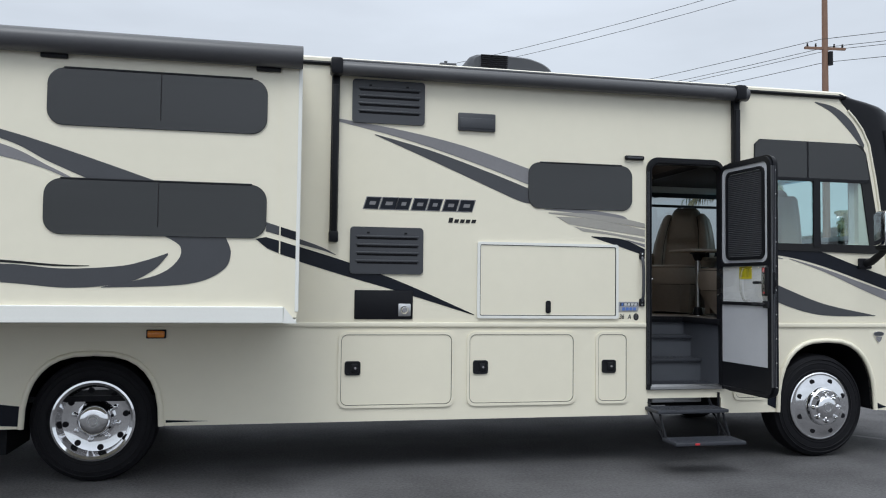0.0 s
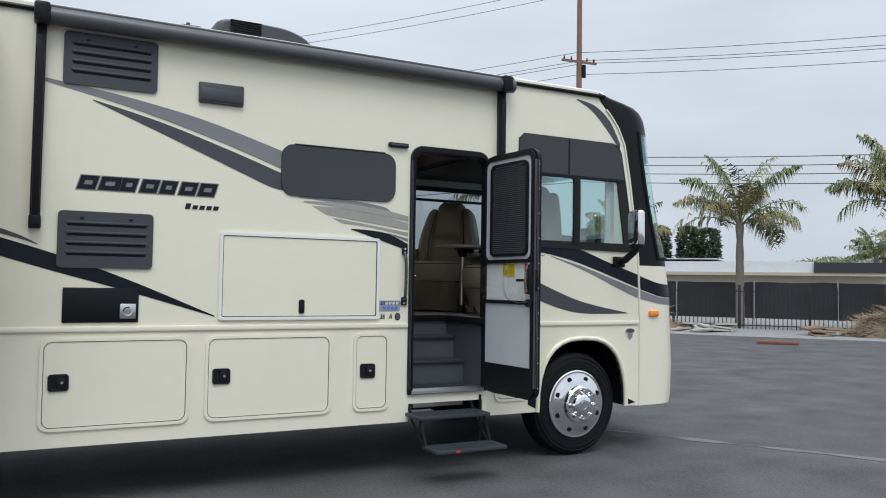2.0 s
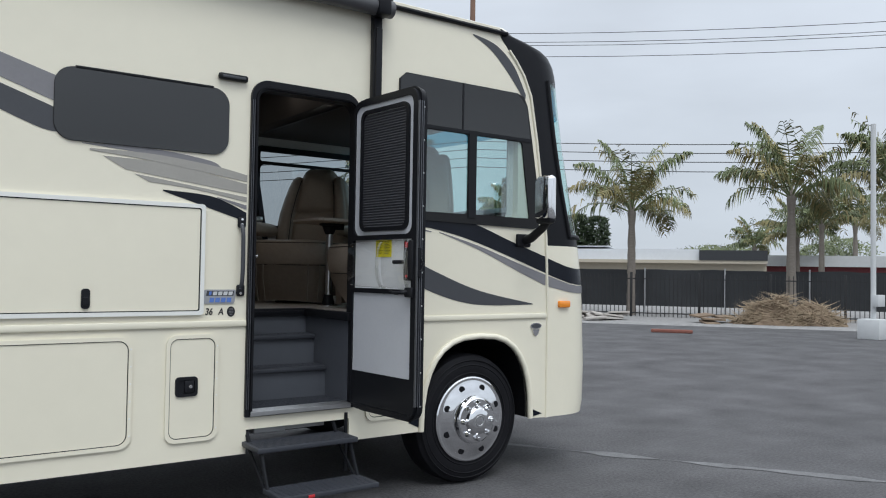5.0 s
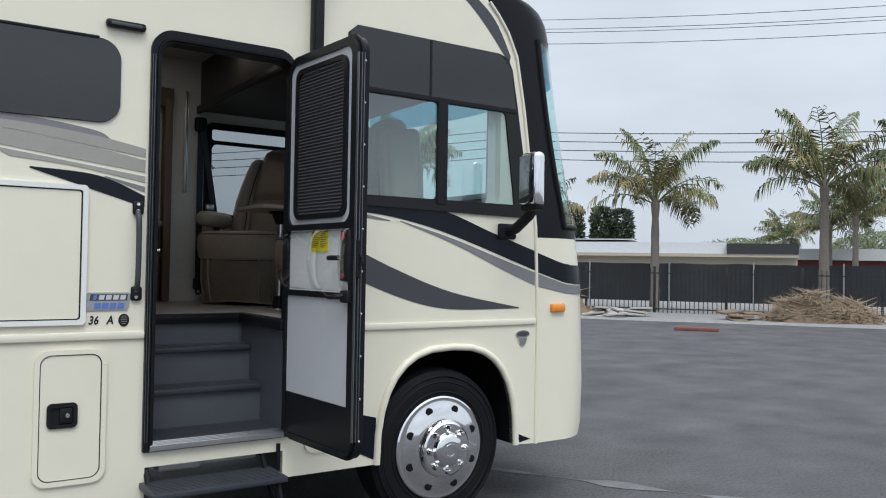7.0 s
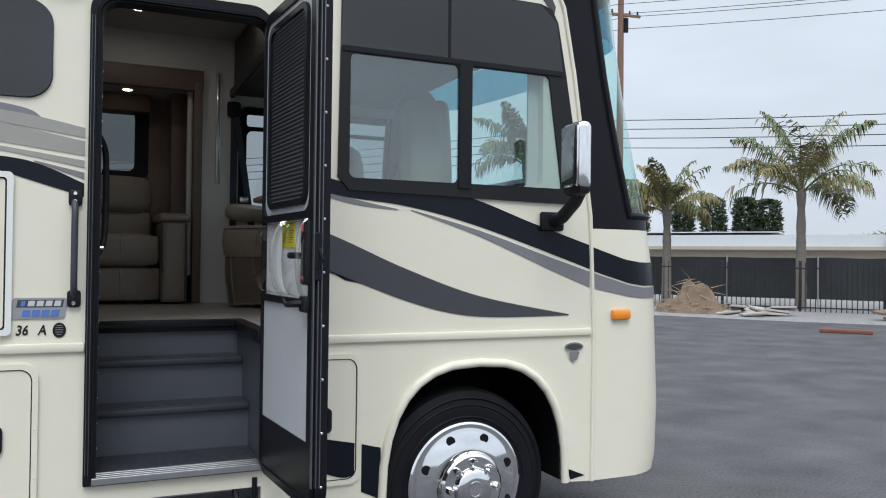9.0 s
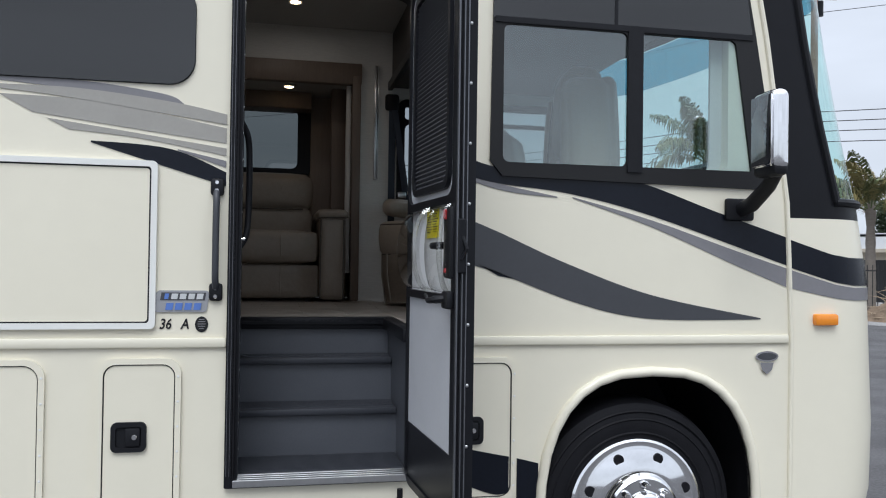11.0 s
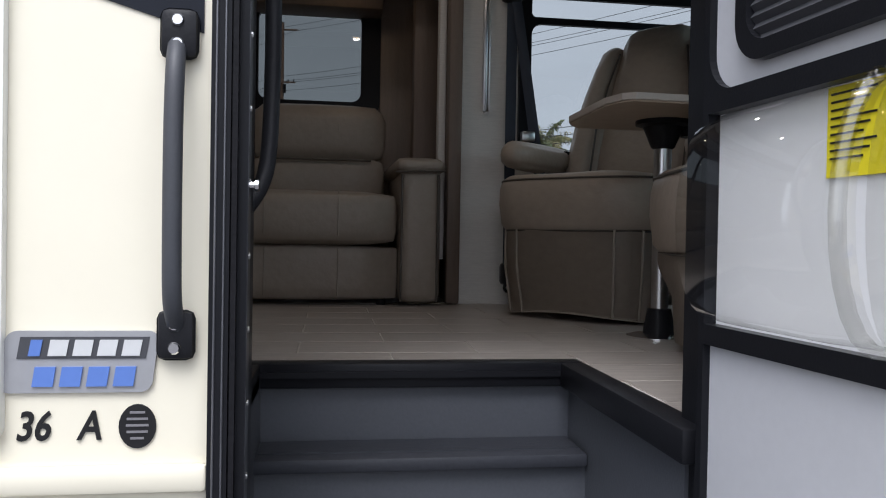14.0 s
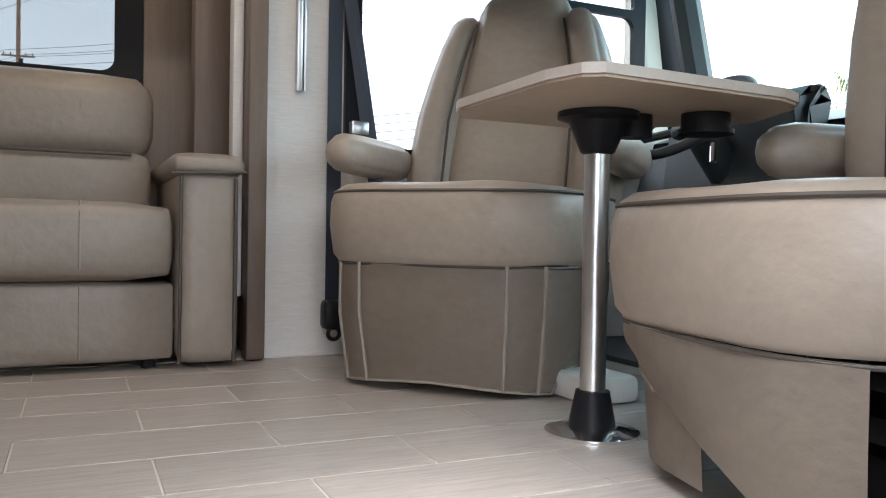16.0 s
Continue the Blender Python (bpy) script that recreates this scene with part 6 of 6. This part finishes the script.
# palms
def palm(x, y, crown_z, spread, top, seed, label="feather palm with grey trunk behind the fence", lean=0.0, dry=0.3):
    rnd = random.Random(seed)
    t = empty("palm_tree", pose(x, y, 0), label, "palm tree", "palms by the fence")
    bm = bmesh.new()
    h = crown_z
    zz = [h * i / 14 for i in range(15)]
    add_tube(bm, [(lean * (z / h) ** 2, 0, z) for z in zz], [0.185 - 0.04 * min(1, z / h * 1.5) - (0.03 if z > h * 0.88 else 0) + 0.012 * (i % 2) for i, z in enumerate(zz)], 12)
    add_tube(bm, [(lean, 0, h - 0.1), (lean, 0, h + 0.35), (lean, 0, h + 0.8)], [0.13, 0.17, 0.05], 10)
    obj("trunk", bm, BARK, t, smooth=True)
    nf = 15
    for half, mt in ((0, FROND), (1, FROND_D)):
        bm = bmesh.new()
        for i in range(nf):
            az = 2 * math.pi * i * 0.382 + rnd.uniform(-0.2, 0.2)
            up = (i / (nf - 1)) ** 0.9 + rnd.uniform(-0.06, 0.06)
            old = rnd.random() < dry + 0.35 * (1 - up)
            L = spread * rnd.uniform(1.0, 1.2) * (0.92 + 0.12 * up)
            ang = radians(28 + 56 * up)
            p = Vector((lean, 0, h + 0.35))
            pts = [p.copy()]
            N = 12
            for k in range(N):
                ang -= radians((4.0 + 4.5 * (1 - up)) * (0.25 + 1.7 * k / N))
                p = p + Vector((math.cos(az) * math.cos(ang), math.sin(az) * math.cos(ang), math.sin(ang))) * (L / N)
                pts.append(p.copy())
            if not half:
                add_tube(bm, pts, [0.034 - 0.028 * k / N for k in range(N + 1)], 5)
            sidev = Vector((-math.sin(az), math.cos(az), 0))
            M = 64
            for j in range(M):
                f = 0.2 + 0.8 * j / (M - 1)
                a = min(N - 1, int(f * N))
                q = pts[a].lerp(pts[a + 1], f * N - a)
                along = (pts[a + 1] - pts[a]).normalized()
                ll = 0.62 * min(1.0, 0.35 + 3.2 * (f - 0.2)) * min(1.0, 0.3 + 2.6 * (1 - f)) * spread / 2.4
                for sgn in (-1, 1):
                    tip_dry = rnd.random() < (0.75 if old else 0.12)
                    dirv = (sidev * sgn * 0.8 + along * rnd.uniform(0.25, 0.55) + Vector((0, 0, rnd.uniform(-0.45, 0.3)))).normalized()
                    if tip_dry != bool(half):
                        continue
                    q1 = q + dirv * ll * 0.5
                    q2 = q + dirv * ll * 0.85 + Vector((0, 0, -0.6 * ll))
                    w = along * 0.03
                    a0, a1 = bm.verts.new(q - w * 0.5), bm.verts.new(q + w * 0.5)
                    b0, b1 = bm.verts.new(q1 - w), bm.verts.new(q1 + w)
                    c0 = bm.verts.new(q2)
                    bm.faces.new([a0, a1, b1, b0])
                    bm.faces.new([b0, b1, c0])
        tagged(obj("frond", bm, mt, t), kind="stuff")
    return t


def bearing(az, d):
    """A place on the line at d along FN, seen at az degrees from (2.8, 2.8)."""
    o = Vector((2.8, 2.8, 0))
    v = Vector((math.sin(radians(az)), math.cos(radians(az)), 0))
    return o + v * ((d - o.dot(FN)) / v.dot(FN))


PD = FENCE_D + 1.2
for az, cz, sp, sd, dr in ((30.3, 5.0, 2.5, 3, 0.3), (40.0, 3.0, 2.0, 8, 0.6), (48.4, 3.6, 2.75, 5, 0.3), (59.3, 4.1, 2.75, 11, 0.35), (65.5, 4.6, 2.6, 14, 0.4)):
    p = bearing(az, PD)
    palm(p.x, p.y, cz, sp, cz + 2.4, sd, dry=dr)
for az, d, cz, sp, sd in ((15.0, 46, 6.6, 2.2, 21), (61.2, 52, 4.2, 2.6, 23), (63.2, 60, 4.6, 2.8, 25), (57.0, 62, 3.2, 2.2, 27), (66.5, 50, 4.6, 2.8, 29), (59.7, 56, 3.6, 2.6, 31)):
    p = bearing(az, d)
    palm(p.x, p.y, cz, sp, cz + 2, sd, "smaller green palm beyond the buildings", dry=0.15)


def leaf_mass(name, blobs, n, size, m, label, cat, seed, trunk=None, group="", square=False):
    """A crown of many small leaves on a tapered stem; blobs: centre, radii."""
    rnd = random.Random(seed)
    t = empty(name, pose(*trunk[:2], 0), label, cat, group)
    bm = bmesh.new()
    add_tube(bm, [(0, 0, 0), (0.05, 0, trunk[2] * 0.5), (0, 0, trunk[2])], [0.2, 0.15, 0.07], 7)
    obj("trunk", bm, BARK, t)
    bm = bmesh.new()
    for _ in range(n):
        c, r = rnd.choice(blobs)
        v = Vector((rnd.gauss(0, 1), rnd.gauss(0, 1), rnd.gauss(0, 1))).normalized() * rnd.uniform(0.72, 1.0)
        if square:
            v /= (abs(v.x) ** 5 + abs(v.y) ** 5 + abs(v.z) ** 5) ** 0.2 * 1.08
        p = Vector((c[0] + v.x * r[0], c[1] + v.y * r[1], c[2] + v.z * r[2]))
        p += 0.12 * Vector((noise.noise(p * 1.3), noise.noise(p * 1.3 + Vector((7, 0, 0))), 0))
        u = Vector((rnd.uniform(-1, 1), rnd.uniform(-1, 1), rnd.uniform(-0.2, 1))).normalized()
        w = u.orthogonal().normalized()
        s = size * rnd.uniform(0.6, 1.3)
        bm.faces.new([bm.verts.new(p - w * s * 0.35), bm.verts.new(p + u * s * 0.5 + w * s * 0.25), bm.verts.new(p + u * s)])
    tagged(obj("foliage", bm, m, t), kind="stuff")
    return t


for k, (az, h, w) in enumerate(((40.9, 6.1, 0.6), (42.85, 6.3, 0.74), (44.85, 6.3, 0.66), (46.3, 6.1, 0.74), (37.6, 6.2, 1.0), (36.0, 5.6, 1.0))):
    p = bearing(az, 64)
    leaf_mass("cypress", [((0, 0, h * 0.54), (w, w, h * 0.46)), ((0, 0, h * 0.74), (w * 0.92, w * 0.92, h * 0.24))], 4600, 0.3, CYPRESS, "dense dark green clipped cypress behind the building", "cypress", 40 + k, (p.x, p.y, h * 0.8), "cypresses", True)
for k, (az, d, h, w) in enumerate(((53.6, 66, 2.8, 3.2), (55.4, 70, 3.0, 3.4), (62, 66, 3.4, 3.0), (31, 60, 3.0, 3.0), (26, 62, 3.0, 3.4), (12, 66, 2.6, 4.0))):
    p = bearing(az, d)
    leaf_mass("bush_tree", [((0, 0, h), (w, w, 1.0)), ((w * 0.5, 0.5, h + 0.4), (w * 0.5, w * 0.5, 0.8)), ((-w * 0.6, 0, h - 0.3), (w * 0.5, w * 0.5, 0.9))], 2200, 0.32, FROND, "low bushy green tree in the distance", "tree", 60 + k, (p.x, p.y, h))

# utility poles and lines
POLE = Vector((27.65, 36.15, 0))
SPAN = 46.0
poles = [POLE + FD * (SPAN * k) for k in (-2, -1, 0, 1)]
for p in poles:
    u = empty("utility_pole", Matrix.Translation(p), "weathered wooden utility pole with cross-arm", "utility pole", "utility poles")
    bm = bmesh.new()
    add_tube(bm, [(0, 0, 0), (0, 0, 9), (0, 0, 19)], [0.2, 0.17, 0.13], 10)
    obj("mast", bm, WOODPOLE, u, smooth=True)
    bm = bmesh.new()
    for z, w in ((14.1, 1.1), (18.4, 1.2)):
        tmp = bmesh.new()
        add_box(tmp, -0.06, 0.06, -w, w, z - 0.06, z + 0.06)
        merge(bm, tmp, 0, pose(0, 0, 0, 0, 0, rot - 45))
    obj("cross_arm", bm, WOODPOLE, u)
    bm = bmesh.new()
    for k in (-0.95, -0.5, 0.5, 0.95):
        q = pose(0, 0, 0, 0, 0, rot - 45) @ Vector((0, k, 14.16))
        add_lathe(bm, [(0.0, 0.2), (0.05, 0.18), (0.03, 0.12), (0.06, 0.08), (0.03, 0.0)], 8, m=Matrix.Translation(q))
    obj("insulator", bm, BLKMETAL, u)
    bm = bmesh.new()
    add_tube(bm, [(0.2, -0.15, 13.2), (0.2, -0.15, 13.9)], 0.13, 10)
    obj("bracket", bm, BLKMETAL, u)
WIRES = [(18.6, 0.0), (18.5, 1.1), (14.35, -0.95), (14.3, 0.5), (14.25, 0.95), (13.4, 0.1), (8.75, 0.1), (8.3, 0.12), (7.85, 0.14), (7.35, 0.1)]
for z, off in WIRES:
    w = tagged(new("power_line"), "thin black overhead cable sagging between poles", "cable", "overhead cables")
    bm = bmesh.new()
    for a, b in zip(poles, poles[1:]):
        pts = []
        for i in range(13):
            f = i / 12
            q = a.lerp(b, f) + FN * off
            q.z = z - 0.9 * 4 * f * (1 - f) * (0.6 + 0.05 * z / 2)
            pts.append(q)
        add_tube(bm, pts, 0.016 if z > 10 else 0.022, 5)
    obj("cable", bm, WIRE, w)

# slim white meter pole, rubble heaps, bricks
o = Vector((1.33, 1.9, 0))
v = Vector((math.sin(radians(64.0)), math.cos(radians(64.0)), 0))
q = o + v * 23.5
mp = empty("meter_pole", Matrix.Translation(q), "slim white steel pole with meter box on a pale footing", "pole")
bm = bmesh.new()
add_tube(bm, [(0, 0, 0.3), (0, 0, 5.6)], 0.065, 12)
obj("mast", bm, BOXGREY, mp, smooth=True)
bm = bmesh.new()
add_box(bm, -0.28, 0.28, -0.28, 0.28, 0, 0.52, r=0.02)
add_box(bm, -0.2, 0.16, -0.22, -0.06, 0.85, 1.15, r=0.01)
add_box(bm, 0.08, 0.2, -0.2, -0.06, 0.9, 1.1, r=0.01)
obj("box", bm, BOXGREY, mp, smooth=True)


def heap(az, d, w, h, m, label, seed, straw=0):
    p = bearing(az, d)
    rnd = random.Random(seed)
    t = empty("debris_heap", Matrix.Translation(p), label, "debris heap")
    bm = bmesh.new()
    N = 26
    rows = []
    for i in range(N + 1):
        row = []
        for j in range(N + 1):
            a, b = (i / N * 2 - 1), (j / N * 2 - 1)
            rr = a * a + b * b
            z = h * max(0, 1 - rr) ** 0.9 * (0.75 + 0.9 * noise.noise(Vector((a * 2.2 + seed, b * 2.2, 0)))) + 0.12 * noise.noise(Vector((a * 7, b * 7, seed))) * (rr < 0.95)
            pos = FD * (a * w) + FN * (b * w * 0.5)
            row.append(bm.verts.new((pos.x, pos.y, max(z, -0.02))))
        rows.append(row)
    for a, b in zip(rows, rows[1:]):
        for k in range(N):
            bm.faces.new([a[k], a[k + 1], b[k + 1], b[k]])
    obj("mound", bm, m, t, smooth=True)
    if straw:
        bm = bmesh.new()
        for _ in range(straw):
            a, b = rnd.uniform(-0.85, 0.85), rnd.uniform(-0.8, 0.8)
            rr = a * a + b * b
            if rr > 0.9:
                continue
            z = h * max(0, 1 - rr) ** 0.9 * (0.75 + 0.9 * noise.noise(Vector((a * 2.2 + seed, b * 2.2, 0)))) + 0.03
            pos = FD * (a * w) + FN * (b * w * 0.5) + Vector((0, 0, max(z, 0.02)))
            dv = Vector((rnd.uniform(-1, 1), rnd.uniform(-1, 1), rnd.uniform(-0.3, 0.5))).normalized() * rnd.uniform(0.25, 0.7)
            wv = dv.orthogonal().normalized() * 0.018
            bm.faces.new([bm.verts.new(pos - wv), bm.verts.new(pos + wv), bm.verts.new(pos + dv)])
        tagged(obj("straw", bm, STRAW, t), kind="stuff")


heap(58.0, 29.8, 1.35, 0.75, SOIL, "heap of dry palm fronds and straw by the fence", 3, 1500)
heap(60.6, 30.0, 1.1, 0.6, SOIL, "heap of dry straw and twigs by the fence", 6, 800)
heap(41.8, 29.6, 1.2, 0.8, SOIL, "brown soil heap by the fence", 9, 120)
for az, d, w in ((44.5, 29.4, 1.0), (46.2, 29.6, 0.9), (53.8, 29.6, 0.9)):
    p = bearing(az, d)
    sl = empty("broken_slab", Matrix.Translation(p), "broken flat concrete slabs lying by the fence", "rubble", "broken slabs")
    rnd = random.Random(int(az * 10))
    bm = bmesh.new()
    for k in range(5):
        tmp = bmesh.new()
        add_box(tmp, -0.35, 0.35, -0.22, 0.22, -0.03, 0.03, r=0.01)
        merge(bm, tmp, 0, pose(rnd.uniform(-w, w) * 0.8, rnd.uniform(-0.3, 0.3), 0.09 + 0.05 * k, rnd.uniform(-12, 12), rnd.uniform(-12, 12), rnd.uniform(0, 180)))
    obj("slab", bm, SOIL if az > 50 else CONCRETE, sl)
p = bearing(51.1, 25.0)
bk = empty("kerb_stop", Matrix.Translation(p) @ pose(0, 0, 0, 0, 0, rot), "red painted low kerb stop on the asphalt", "kerb")
bm = bmesh.new()
add_box(bm, -0.55, 0.55, -0.1, 0.1, 0, 0.09, r=0.02)
obj("block", bm, BRICKRED, bk, smooth=True)

# ---- floor tiles, each its own piece ----
TL, TW = 0.47, 0.2155
tile_me = None
for r in range(-4, 9):
    y0 = 7.3015 + r * TW
    y1 = y0 + TW
    for c in range(-4, 5):
        x0 = 3.503 + c * TL + (TL / 2 if r % 2 else 0)
        x1 = x0 + TL
        yy0, yy1, xx0, xx1 = max(y0, W + T + 0.02), min(y1, Y2 - 0.002), x0, min(x1, 5.04)
        if yy1 - yy0 < 0.03 or xx1 - xx0 < 0.03 or xx0 < 1.6:
            continue
        if yy0 < 7.325:
            if yy1 > 7.325 + 0.03 and xx1 > 3.16 and xx0 < 3.945:
                yy0 = 7.327
            elif xx0 < 3.945 < xx1 - 0.04:
                xx0 = 3.947
            elif xx1 > 3.16 and xx0 < 3.945:
                continue
        bm = bmesh.new()
        g = 0.002
        add_box(bm, xx0 + g, xx1 - g, yy0 + g, yy1 - g, FLOOR - 0.006, FLOOR, r=0.0012, seg=1)
        under(obj("tile", bm, PLANK), tile_floor)
